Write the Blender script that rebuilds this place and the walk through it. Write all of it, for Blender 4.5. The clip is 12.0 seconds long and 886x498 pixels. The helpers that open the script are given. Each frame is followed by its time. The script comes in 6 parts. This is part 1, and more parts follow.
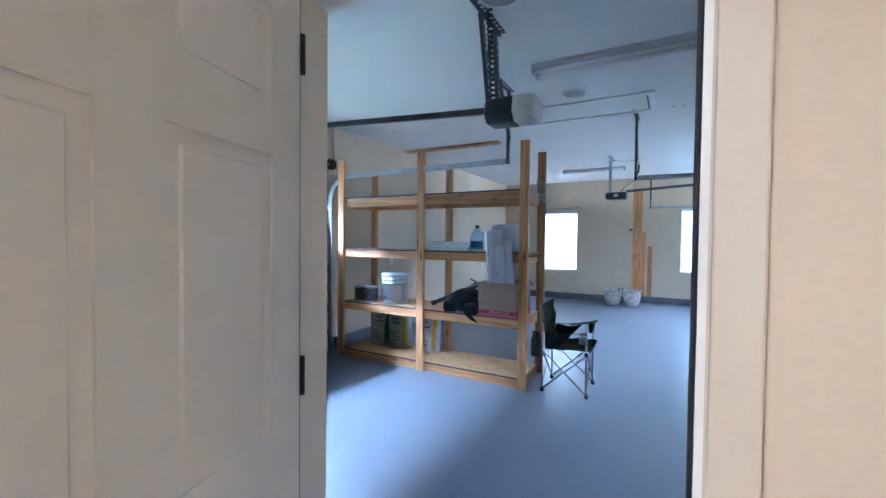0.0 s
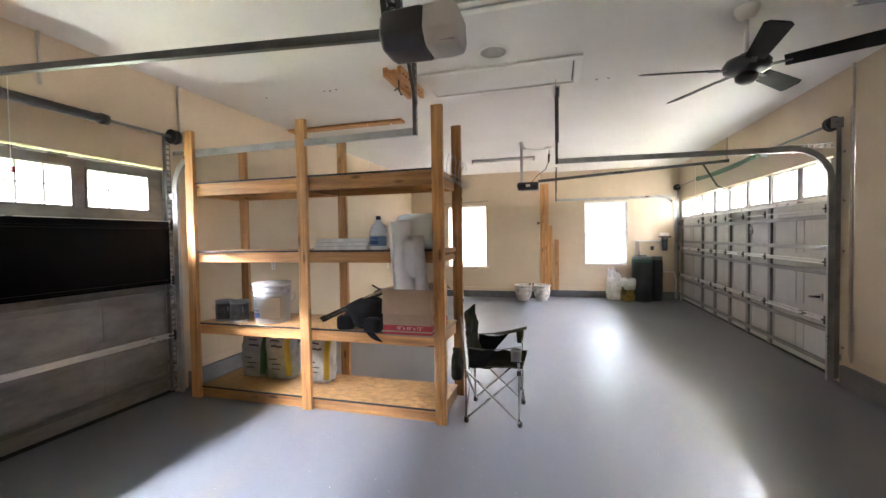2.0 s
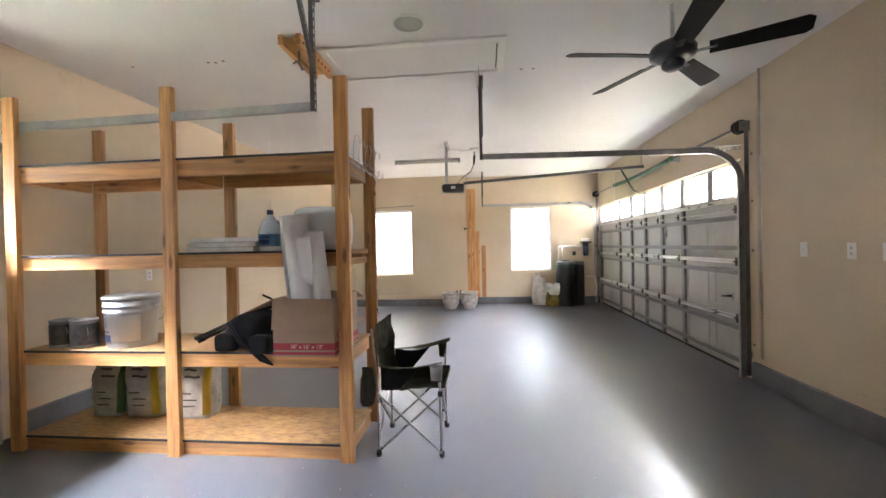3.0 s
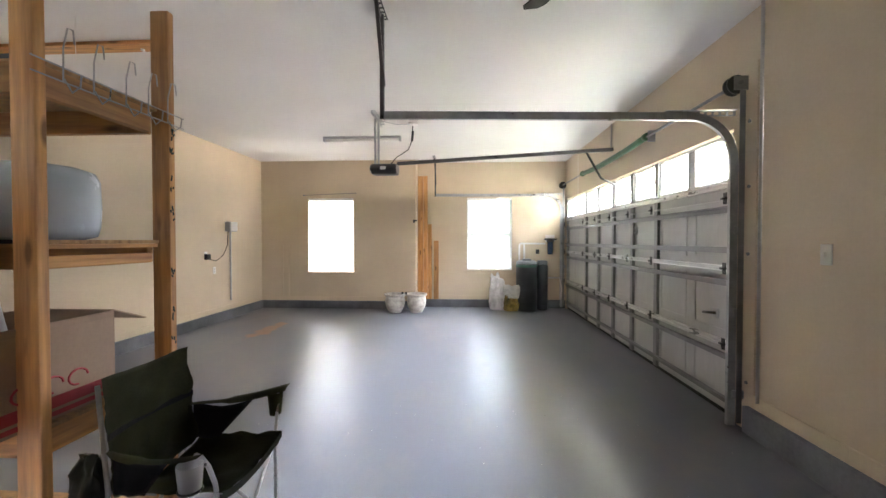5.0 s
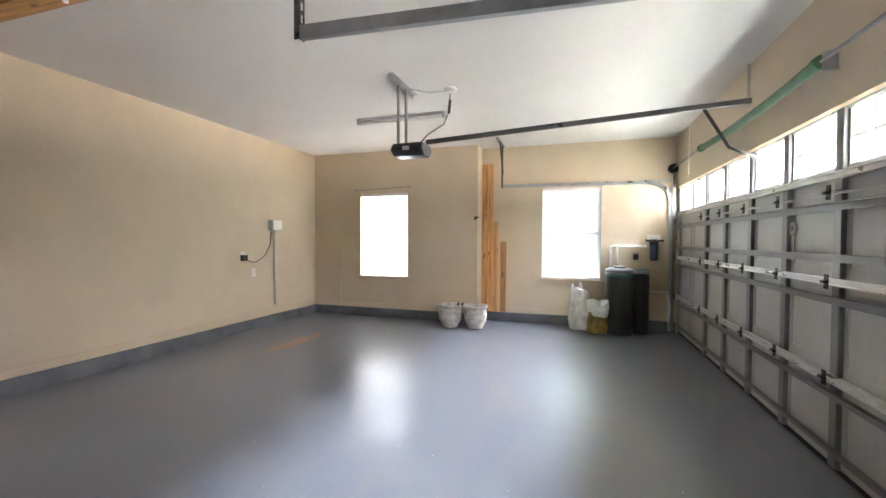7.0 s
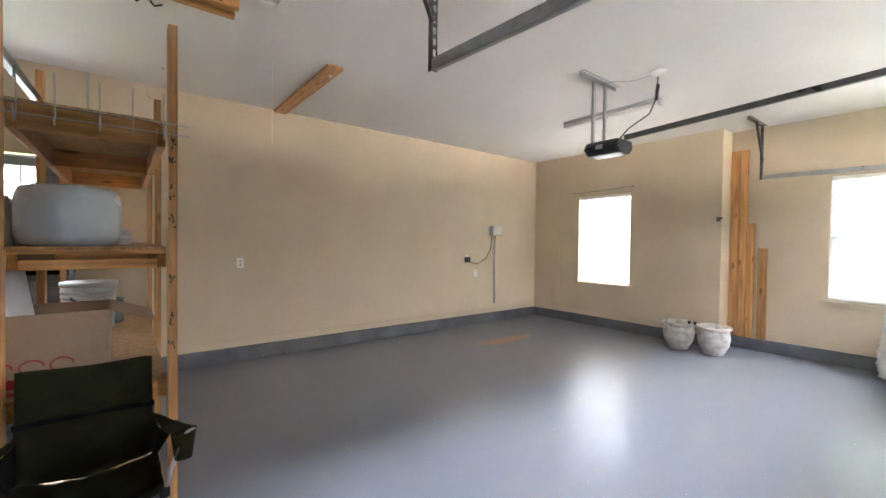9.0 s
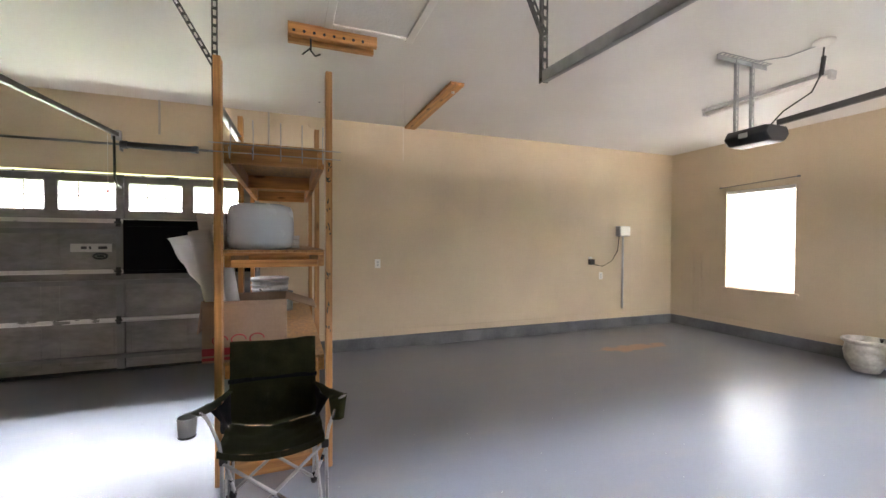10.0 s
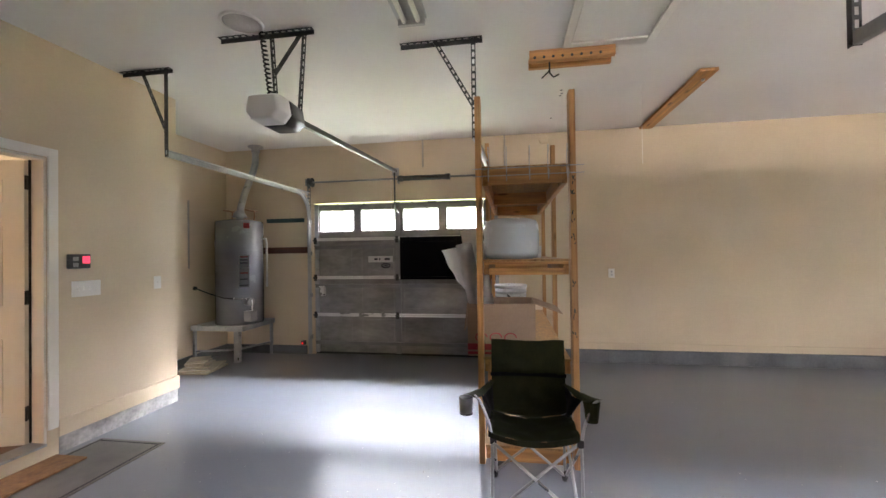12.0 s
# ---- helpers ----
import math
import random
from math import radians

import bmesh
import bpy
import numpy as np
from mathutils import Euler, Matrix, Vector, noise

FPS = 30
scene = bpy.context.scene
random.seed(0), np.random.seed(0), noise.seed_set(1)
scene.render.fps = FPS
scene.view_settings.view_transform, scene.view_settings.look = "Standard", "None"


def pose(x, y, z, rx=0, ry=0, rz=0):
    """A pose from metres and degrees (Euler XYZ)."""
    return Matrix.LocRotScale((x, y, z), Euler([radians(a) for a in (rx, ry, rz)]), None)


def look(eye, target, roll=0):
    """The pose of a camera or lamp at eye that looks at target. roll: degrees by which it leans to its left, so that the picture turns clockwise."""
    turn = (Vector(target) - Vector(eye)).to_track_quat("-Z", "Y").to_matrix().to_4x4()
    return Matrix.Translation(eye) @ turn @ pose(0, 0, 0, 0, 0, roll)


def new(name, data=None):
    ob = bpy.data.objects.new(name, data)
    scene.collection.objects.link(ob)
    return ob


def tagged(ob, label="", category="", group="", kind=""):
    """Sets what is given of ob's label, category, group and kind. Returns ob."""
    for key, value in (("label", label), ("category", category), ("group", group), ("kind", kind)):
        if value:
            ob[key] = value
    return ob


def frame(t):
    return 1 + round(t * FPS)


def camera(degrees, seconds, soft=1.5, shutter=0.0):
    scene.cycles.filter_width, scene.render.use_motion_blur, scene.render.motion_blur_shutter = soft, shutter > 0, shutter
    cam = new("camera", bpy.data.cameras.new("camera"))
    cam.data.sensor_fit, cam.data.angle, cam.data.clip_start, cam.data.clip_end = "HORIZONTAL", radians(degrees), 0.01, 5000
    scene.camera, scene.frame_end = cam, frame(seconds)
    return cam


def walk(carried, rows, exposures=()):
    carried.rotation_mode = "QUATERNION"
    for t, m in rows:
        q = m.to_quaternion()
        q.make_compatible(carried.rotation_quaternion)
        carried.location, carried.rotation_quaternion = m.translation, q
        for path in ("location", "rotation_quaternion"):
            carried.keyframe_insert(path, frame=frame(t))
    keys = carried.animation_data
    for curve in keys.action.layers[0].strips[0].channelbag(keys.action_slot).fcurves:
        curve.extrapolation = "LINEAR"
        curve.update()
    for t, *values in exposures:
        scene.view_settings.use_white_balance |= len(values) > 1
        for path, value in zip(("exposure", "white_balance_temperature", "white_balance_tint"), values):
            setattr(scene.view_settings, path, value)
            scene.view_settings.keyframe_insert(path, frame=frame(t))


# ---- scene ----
cam = camera(94.9, 12.0)
PATH = [
    (0, (0.193, 0.338, 1.506), (-0.775, 2.087, 1.457), 0.6),
    (0.5, (0.088, 0.609, 1.509), (-0.757, 2.421, 1.451), 0.4),
    (1, (-0.044, 0.847, 1.488), (-0.8, 2.698, 1.423), -0.0),
    (1.5, (-0.139, 1.041, 1.475), (-0.819, 2.92, 1.405), -0.5),
    (2, (-0.173, 1.228, 1.468), (-0.715, 3.153, 1.412), -0.9),
    (2.5, (-0.171, 1.415, 1.427), (-0.541, 3.38, 1.393), -1.1),
    (3, (-0.153, 1.717, 1.384), (-0.359, 3.707, 1.37), -1.2),
    (3.5, (-0.073, 1.97, 1.377), (-0.154, 3.968, 1.364), -0.9),
    (3.7, (-0.001, 2.079, 1.362), (-0.07, 4.078, 1.354), -0.7),
    (5.5, (0.564, 3.33, 1.387), (0.4, 5.322, 1.337), 0.5),
    (6, (0.688, 3.722, 1.423), (0.418, 5.703, 1.37), 0.5),
    (6.5, (0.839, 4.078, 1.411), (0.406, 6.03, 1.359), 0.6),
    (6.7, (0.883, 4.209, 1.4), (0.386, 6.145, 1.351), 0.4),
    (8.3, (1.3, 4.788, 1.405), (0.044, 6.343, 1.366), 1.0),
    (8.5, (1.345, 4.763, 1.397), (-0.015, 6.228, 1.359), 0.8),
    (9, (1.446, 4.686, 1.421), (-0.128, 5.92, 1.384), 0.7),
    (9.5, (1.542, 4.651, 1.42), (-0.202, 5.63, 1.388), 0.4),
    (10, (1.625, 4.642, 1.425), (-0.245, 5.352, 1.393), 0.2),
    (10.5, (1.682, 4.604, 1.417), (-0.268, 5.047, 1.397), 0.1),
    (11, (1.7, 4.572, 1.419), (-0.292, 4.752, 1.408), -0.1),
    (11.5, (1.718, 4.518, 1.42), (-0.281, 4.444, 1.423), -0.5),
    (12, (1.744, 4.458, 1.423), (-0.23, 4.138, 1.445), -0.8),
]
EXPOSURES = [(0.0, 3.42, 4450, 13), (0.6, 3.42, 4400, 13), (1.0, 3.47, 5100, 16), (1.5, 3.62, 6300, 21), (2.5, 3.84, 6850, 24), (3.7, 3.82, 6800, 23), (5.5, 3.76, 6550, 21), (6.5, 3.66, 6500, 20), (8.5, 3.65, 6450, 20), (9.6, 3.65, 6700, 21), (10.5, 3.65, 6900, 23), (12.0, 3.68, 6800, 23)]
walk(cam, [(t, look(eye, target, roll)) for t, eye, target, roll in PATH], EXPOSURES)

# ---- world, sun, lamps ----
world = bpy.data.worlds.new("sky")
scene.world = world
world.use_nodes = True
wn = world.node_tree.nodes
sky = wn.new("ShaderNodeTexSky")
sky.sky_type, sky.sun_disc = "NISHITA", False
sky.sun_elevation, sky.sun_rotation = radians(58), radians(180)
wn["Background"].inputs["Strength"].default_value = 0.12
world.node_tree.links.new(sky.outputs["Color"], wn["Background"].inputs["Color"])

sun = new("sun", bpy.data.lights.new("sun", "SUN"))
sun.data.energy, sun.data.angle, sun.data.color = 3.0, radians(0.6), (1.0, 0.95, 0.87)
sun.matrix_basis = look((0, -30, 48), (0, 0, 0))


def area_lamp(name, m, w, h, watts, colour, spread=180):
    lamp = new(name, bpy.data.lights.new(name, "AREA"))
    lamp.data.shape, lamp.data.size, lamp.data.size_y = "RECTANGLE", w, h
    lamp.data.energy, lamp.data.color, lamp.data.spread = watts, colour, radians(spread)
    lamp.matrix_basis = m
    return lamp


# the hall's own warm ceiling lamp, in the house behind the first doorway
area_lamp("hall_light", look((-0.4, -1.2, 2.5), (-0.4, -1.2, 0)), 0.5, 0.5, 8.6, (1.0, 0.89, 0.76))
# daylight outside the windows: bands of sky above the trees, and the sunlit ground that throws light up
SKYC, LAWN, DRIVE = (0.8, 0.9, 1.0), (0.92, 1.0, 0.62), (1.0, 0.93, 0.83)


def sky_band(name, xw, y, zw, s, low, high, radiance, colour, away=10.0, width=30.0):
    """A strip of sky seen from a window at xw between two elevations; s: the side of the house along x."""
    mid, half = radians((low + high) / 2), radians((high - low) / 2)
    h = 2 * away * math.tan(half)
    eye = (xw + s * away * math.cos(mid), y, zw + away * math.sin(mid))
    return area_lamp(name, look(eye, (xw, y, zw)), width, h, radiance * math.pi * width * h, colour)


def sunlit_ground(name, x0, x1, y0, y1, radiance, colour):
    w, d = x1 - x0, y1 - y0
    return area_lamp(name, pose((x0 + x1) / 2, (y0 + y1) / 2, -0.04, 180), w, d, radiance * math.pi * w * d, colour)


sky_band("daylight_west_sky", -3.83, 3.0, 1.8, -1, 37, 57, 45.0, SKYC)
sky_band("daylight_west_low_sky", -3.83, 3.0, 1.8, -1, 24, 37, 5.0, SKYC)
# high sky lamp moved north, so less of it strikes the far wall
sky_band("daylight_east_sky", 2.5, 16.5, 1.9, 1, 31, 52, 45.0, SKYC, width=17.0)
sky_band("daylight_east_low_sky", 2.5, 7.0, 1.9, 1, 10, 31, 3.8, (0.93, 0.97, 1.0), width=18.0)
sky_band("daylight_north_east_sky", 2.5, 23.0, 1.9, 1, 15, 35, 11.0, (0.93, 0.97, 1.0), width=14.0)
sunlit_ground("daylight_west_lawn", -13.0, -4.5, -8.0, 14.0, 0.75, LAWN)
sunlit_ground("daylight_east_drive", 4.3, 9.0, 3.0, 22.0, 1.7, DRIVE)
# added lamp on the unseen far ground, lifts the mid ceiling and west wall
sunlit_ground("daylight_east_far_ground", 9.0, 30.0, -6.0, 38.0, 4.8, DRIVE)
for xw, watts in ((-2.32, 30.0), (0.915, 0.4)):
    area_lamp("daylight_north", look((xw, 11.95, 1.5), (xw, 10.7, 1.45)), 0.92, 1.5, watts, (0.97, 0.99, 1.0))


# ---- materials ----
def nodes_of(name):
    m = bpy.data.materials.new(name)
    m.use_nodes = True
    return m, m.node_tree.nodes, m.node_tree.links, m.node_tree.nodes["Principled BSDF"]


def surface(name, dark, light, scale=3.0, rough=0.6, metal=0.0, bump=0.15, fine=90.0, stretch=(1, 1, 1), vary=0.0, rvar=0.12, dist=0.002, coat=0.0):
    """Two colours mixed by a broad and a fine noise at world size, fine relief, uneven gloss, and a change from piece to piece."""
    m, n, l, p = nodes_of(name)
    geo = n.new("ShaderNodeNewGeometry")
    mp = n.new("ShaderNodeMapping")
    mp.inputs["Scale"].default_value = stretch
    info = n.new("ShaderNodeObjectInfo")
    shift = n.new("ShaderNodeVectorMath")
    shift.operation = "MULTIPLY_ADD"
    shift.inputs[1].default_value = (7, 5, 9)
    l.new(info.outputs["Random"], shift.inputs[0])
    l.new(geo.outputs["Position"], shift.inputs[2])
    l.new(shift.outputs[0], mp.inputs["Vector"])
    broad, small = n.new("ShaderNodeTexNoise"), n.new("ShaderNodeTexNoise")
    broad.inputs["Scale"].default_value, small.inputs["Scale"].default_value = scale, fine
    broad.inputs["Detail"].default_value, small.inputs["Detail"].default_value = 6, 3
    for t in (broad, small):
        l.new(mp.outputs[0], t.inputs["Vector"])
    mix = n.new("ShaderNodeMath")
    mix.operation = "MULTIPLY_ADD"
    mix.inputs[1].default_value = 0.3
    l.new(small.outputs["Fac"], mix.inputs[0])
    l.new(broad.outputs["Fac"], mix.inputs[2])
    ramp = n.new("ShaderNodeMapRange")
    ramp.inputs["From Min"].default_value, ramp.inputs["From Max"].default_value = 0.4, 0.9
    l.new(mix.outputs[0], ramp.inputs["Value"])
    col = n.new("ShaderNodeMix")
    col.data_type = "RGBA"
    col.inputs["A"].default_value, col.inputs["B"].default_value = (*dark, 1), (*light, 1)
    l.new(ramp.outputs[0], col.inputs["Factor"])
    out = col.outputs["Result"]
    if vary:
        hsv = n.new("ShaderNodeHueSaturation")
        vr = n.new("ShaderNodeMapRange")
        vr.inputs["To Min"].default_value, vr.inputs["To Max"].default_value = 1 - vary, 1 + vary
        l.new(info.outputs["Random"], vr.inputs["Value"])
        l.new(vr.outputs[0], hsv.inputs["Value"])
        l.new(out, hsv.inputs["Color"])
        out = hsv.outputs["Color"]
    l.new(out, p.inputs["Base Color"])
    rr = n.new("ShaderNodeMapRange")
    rr.inputs["From Min"].default_value, rr.inputs["From Max"].default_value = 0.3, 0.75
    rr.inputs["To Min"].default_value, rr.inputs["To Max"].default_value = max(0.03, rough - rvar), min(1, rough + rvar)
    l.new(broad.outputs["Fac"], rr.inputs["Value"])
    l.new(rr.outputs[0], p.inputs["Roughness"])
    p.inputs["Metallic"].default_value = metal
    p.inputs["Coat Weight"].default_value = coat
    if bump:
        b = n.new("ShaderNodeBump")
        b.inputs["Strength"].default_value, b.inputs["Distance"].default_value = bump, dist
        l.new(small.outputs["Fac"], b.inputs["Height"])
        l.new(b.outputs[0], p.inputs["Normal"])
    return m


def wood(name, axis, dark=(0.3, 0.135, 0.048), light=(0.68, 0.35, 0.13)):
    """Pine with grain along one axis, knots and a tone of its own for every board."""
    stretch = [14, 14, 14]
    stretch[axis] = 0.9
    m = surface(name, dark, light, 2.2, 0.55, bump=0.25, fine=9.0, stretch=stretch, vary=0.22)
    n, l, p = m.node_tree.nodes, m.node_tree.links, m.node_tree.nodes["Principled BSDF"]
    src = p.inputs["Base Color"].links[0].from_socket
    geo, info = n.new("ShaderNodeNewGeometry"), n.new("ShaderNodeObjectInfo")
    add = n.new("ShaderNodeVectorMath")
    add.operation = "MULTIPLY_ADD"
    add.inputs[1].default_value = (3, 4, 5)
    l.new(info.outputs["Random"], add.inputs[0])
    l.new(geo.outputs["Position"], add.inputs[2])
    sq = n.new("ShaderNodeMapping")
    s = [6.5, 6.5, 6.5]
    s[axis] = 2.0
    sq.inputs["Scale"].default_value = s
    l.new(add.outputs[0], sq.inputs["Vector"])
    vor = n.new("ShaderNodeTexVoronoi")
    vor.inputs["Scale"].default_value = 1.5
    l.new(sq.outputs[0], vor.inputs["Vector"])
    kn = n.new("ShaderNodeMapRange")
    kn.inputs["From Min"].default_value, kn.inputs["From Max"].default_value = 0.09, 0.19
    kn.inputs["To Min"].default_value, kn.inputs["To Max"].default_value = 0.75, 0.0
    l.new(vor.outputs["Distance"], kn.inputs["Value"])
    mix = n.new("ShaderNodeMix")
    mix.data_type = "RGBA"
    mix.inputs["B"].default_value = (0.09, 0.035, 0.012, 1)
    l.new(kn.outputs[0], mix.inputs["Factor"])
    l.new(src, mix.inputs["A"])
    l.new(mix.outputs["Result"], p.inputs["Base Color"])
    return m


def plain(name, colour, rough=0.5, metal=0.0):
    m, n, l, p = nodes_of(name)
    p.inputs["Base Color"].default_value, p.inputs["Roughness"].default_value, p.inputs["Metallic"].default_value = (*colour, 1), rough, metal
    return m


def glowing(name, colour, strength):
    m, n, l, p = nodes_of(name)
    p.inputs["Base Color"].default_value = (*colour, 1)
    p.inputs["Emission Color"].default_value, p.inputs["Emission Strength"].default_value = (*colour, 1), strength
    return m


def see_through(name, colour, through_share, rough=0.3):
    """A thin sheet that lets light through while scattering it: blinds, plastic bags, bubble wrap."""
    m = surface(name, [c * 0.93 for c in colour], colour, 5, rough, bump=0.1)
    n, l = m.node_tree.nodes, m.node_tree.links
    tr, mix = n.new("ShaderNodeBsdfTranslucent"), n.new("ShaderNodeMixShader")
    tr.inputs["Color"].default_value = (*colour, 1)
    mix.inputs["Fac"].default_value = through_share
    l.new(n["Principled BSDF"].outputs[0], mix.inputs[1])
    l.new(tr.outputs[0], mix.inputs[2])
    l.new(mix.outputs[0], n["Material Output"].inputs["Surface"])
    return m


def floor_paint():
    """Grey-blue epoxy paint: glossy, scuffed, one rust stain."""
    m = surface("painted_concrete", (0.118, 0.132, 0.154), (0.15, 0.166, 0.188), 0.55, 0.36, bump=0.04, fine=70, rvar=0.06, dist=0.001, coat=0.4)
    n, l, p = m.node_tree.nodes, m.node_tree.links, m.node_tree.nodes["Principled BSDF"]
    geo = n.new("ShaderNodeNewGeometry")

    def over(src, fac, colour):
        mix = n.new("ShaderNodeMix")
        mix.data_type = "RGBA"
        mix.inputs["B"].default_value = (*colour, 1)
        l.new(fac, mix.inputs["Factor"])
        l.new(src, mix.inputs["A"])
        return mix.outputs["Result"]

    src = p.inputs["Base Color"].links[0].from_socket
    # rust stain, a long smear
    sep = n.new("ShaderNodeMapping")
    sep.inputs["Location"].default_value, sep.inputs["Scale"].default_value = (2.62 * 5.5, -9.05 * 1.45, 0), (5.5, 1.45, 1)
    wob = n.new("ShaderNodeTexNoise")
    wob.inputs["Scale"].default_value = 5
    l.new(geo.outputs["Position"], wob.inputs["Vector"])
    l.new(geo.outputs["Position"], sep.inputs["Vector"])
    ln = n.new("ShaderNodeVectorMath")
    ln.operation = "LENGTH"
    l.new(sep.outputs[0], ln.inputs[0])
    ad = n.new("ShaderNodeMath")
    ad.operation = "MULTIPLY_ADD"
    ad.inputs[1].default_value = 1.6
    l.new(wob.outputs["Fac"], ad.inputs[0])
    l.new(ln.outputs["Value"], ad.inputs[2])
    rg = n.new("ShaderNodeMapRange")
    rg.inputs["From Min"].default_value, rg.inputs["From Max"].default_value = 1.3, 1.7
    rg.inputs["To Min"].default_value, rg.inputs["To Max"].default_value = 0.8, 0.0
    l.new(ad.outputs[0], rg.inputs["Value"])
    src = over(src, rg.outputs[0], (0.4, 0.18, 0.07))
    # drifts of tan dust drawn out along the way the cars roll, and scuffed gloss
    lay = n.new("ShaderNodeMapping")
    lay.inputs["Scale"].default_value = (1.5, 0.55, 1)
    l.new(geo.outputs["Position"], lay.inputs["Vector"])
    dust = n.new("ShaderNodeTexNoise")
    dust.inputs["Scale"].default_value, dust.inputs["Detail"].default_value, dust.inputs["Roughness"].default_value = 1.3, 9, 0.68
    l.new(lay.outputs[0], dust.inputs["Vector"])
    dm = n.new("ShaderNodeMapRange")
    dm.inputs["From Min"].default_value, dm.inputs["From Max"].default_value = 0.5, 0.72
    dm.inputs["To Max"].default_value = 0.45
    l.new(dust.outputs["Fac"], dm.inputs["Value"])
    src = over(src, dm.outputs[0], (0.2, 0.18, 0.15))
    cr = n.new("ShaderNodeMapRange")
    cr.inputs["From Min"].default_value, cr.inputs["From Max"].default_value = 0.35, 0.7
    cr.inputs["To Min"].default_value, cr.inputs["To Max"].default_value = 0.13, 0.27
    l.new(dust.outputs["Fac"], cr.inputs["Value"])
    l.new(cr.outputs[0], p.inputs["Coat Roughness"])
    l.new(src, p.inputs["Base Color"])
    p.inputs["Specular IOR Level"].default_value = 0.42
    return m


FLOOR = floor_paint()
WALL = surface("tan_wall_paint", (0.535, 0.435, 0.305), (0.635, 0.52, 0.37), 1.1, 0.6, bump=0.2, fine=55)
CEIL = surface("white_ceiling_paint", (0.70, 0.68, 0.65), (0.77, 0.75, 0.72), 0.9, 0.85, bump=0.5, fine=45, dist=0.004)
CURB = surface("grey_curb_paint", (0.075, 0.08, 0.09), (0.17, 0.18, 0.195), 3.4, 0.5, bump=0.4, fine=40)
STEM = surface("worn_concrete", (0.1, 0.1, 0.1), (0.5, 0.48, 0.45), 4, 0.8, bump=0.5, fine=35)
WHITE = surface("white_trim_paint", (0.74, 0.72, 0.68), (0.8, 0.78, 0.74), 2, 0.4, bump=0.05)
DOORW = surface("door_paint", (0.72, 0.69, 0.63), (0.78, 0.75, 0.69), 1.5, 0.45, bump=0.08, fine=30)
DOORG = surface("garage_door_grey", (0.36, 0.36, 0.34), (0.5, 0.5, 0.48), 1.4, 0.5, bump=0.1, fine=20, stretch=(1, 1, 0.4))
DOORD = surface("garage_door_grimy", (0.11, 0.107, 0.1), (0.34, 0.332, 0.315), 2.2, 0.55, bump=0.15, fine=16, stretch=(1, 0.6, 1.5))
STEEL = surface("galvanised_steel", (0.3, 0.31, 0.32), (0.46, 0.47, 0.48), 9, 0.38, metal=0.85, bump=0.08, fine=40)
STRUT = surface("dull_steel", (0.17, 0.17, 0.17), (0.27, 0.27, 0.27), 5, 0.45, metal=0.7, bump=0.1)
DARKST = surface("dark_steel", (0.05, 0.05, 0.052), (0.1, 0.1, 0.1), 6, 0.38, metal=0.6, bump=0.08, fine=40)
BRIGHT = surface("bright_steel", (0.62, 0.62, 0.6), (0.75, 0.75, 0.73), 5, 0.35, metal=0.6, bump=0.05)
BLACKM = surface("black_metal", (0.006, 0.006, 0.006), (0.016, 0.016, 0.016), 6, 0.4, bump=0.05)
RUBBER = plain("black_rubber", (0.012, 0.012, 0.013), 0.7)
GREEN = surface("green_spring_coat", (0.02, 0.07, 0.03), (0.04, 0.12, 0.05), 9, 0.5)
BLACKP = plain("black_plastic", (0.012, 0.012, 0.014), 0.3)
BLINDS = see_through("white_blind", (0.78, 0.8, 0.82), 0.012, 0.5)
# white scatter put into the glass, for panes bleached by overexposed daylight
GLASS = see_through("whitened_window_glass", (0.9, 0.9, 0.86), 0.4, 0.15)
_n, _l = GLASS.node_tree.nodes, GLASS.node_tree.links
_clear, _mix = _n.new("ShaderNodeBsdfTransparent"), _n.new("ShaderNodeMixShader")
_mix.inputs["Fac"].default_value = 0.3
_l.new(_clear.outputs[0], _mix.inputs[1])
_l.new(_n["Material Output"].inputs["Surface"].links[0].from_socket, _mix.inputs[2])
_l.new(_mix.outputs[0], _n["Material Output"].inputs["Surface"])
PINE_X, PINE_Y, PINE_Z = wood("pine_along_x", 0), wood("pine_along_y", 1), wood("pine_upright", 2)
OSB = surface("strand_board", (0.2, 0.1, 0.035), (0.52, 0.31, 0.13), 16, 0.6, bump=0.4, fine=45, stretch=(1, 2.2, 1))
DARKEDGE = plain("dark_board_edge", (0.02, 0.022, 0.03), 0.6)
GRASS = surface("lawn", (0.035, 0.075, 0.015), (0.09, 0.15, 0.04), 0.7, 0.9, bump=0.5, fine=12)
WOODS = surface("far_woods", (0.03, 0.06, 0.015), (0.1, 0.15, 0.05), 0.15, 0.9, bump=0.0, fine=1.5)


# ---- mesh helpers ----
def box(bm, x0, x1, y0, y1, z0, z1, bevel=0.0, m=None):
    r = bmesh.ops.create_cube(bm, size=1.0)
    t = Matrix.Translation(((x0 + x1) / 2, (y0 + y1) / 2, (z0 + z1) / 2)) @ Matrix.Diagonal((abs(x1 - x0), abs(y1 - y0), abs(z1 - z0), 1))
    bmesh.ops.transform(bm, matrix=(m or Matrix()) @ t, verts=r["verts"])
    if bevel:
        edges = list({e for v in r["verts"] for e in v.link_edges})
        bmesh.ops.bevel(bm, geom=edges, offset=bevel, segments=2, affect="EDGES", profile=0.5)
    return bm


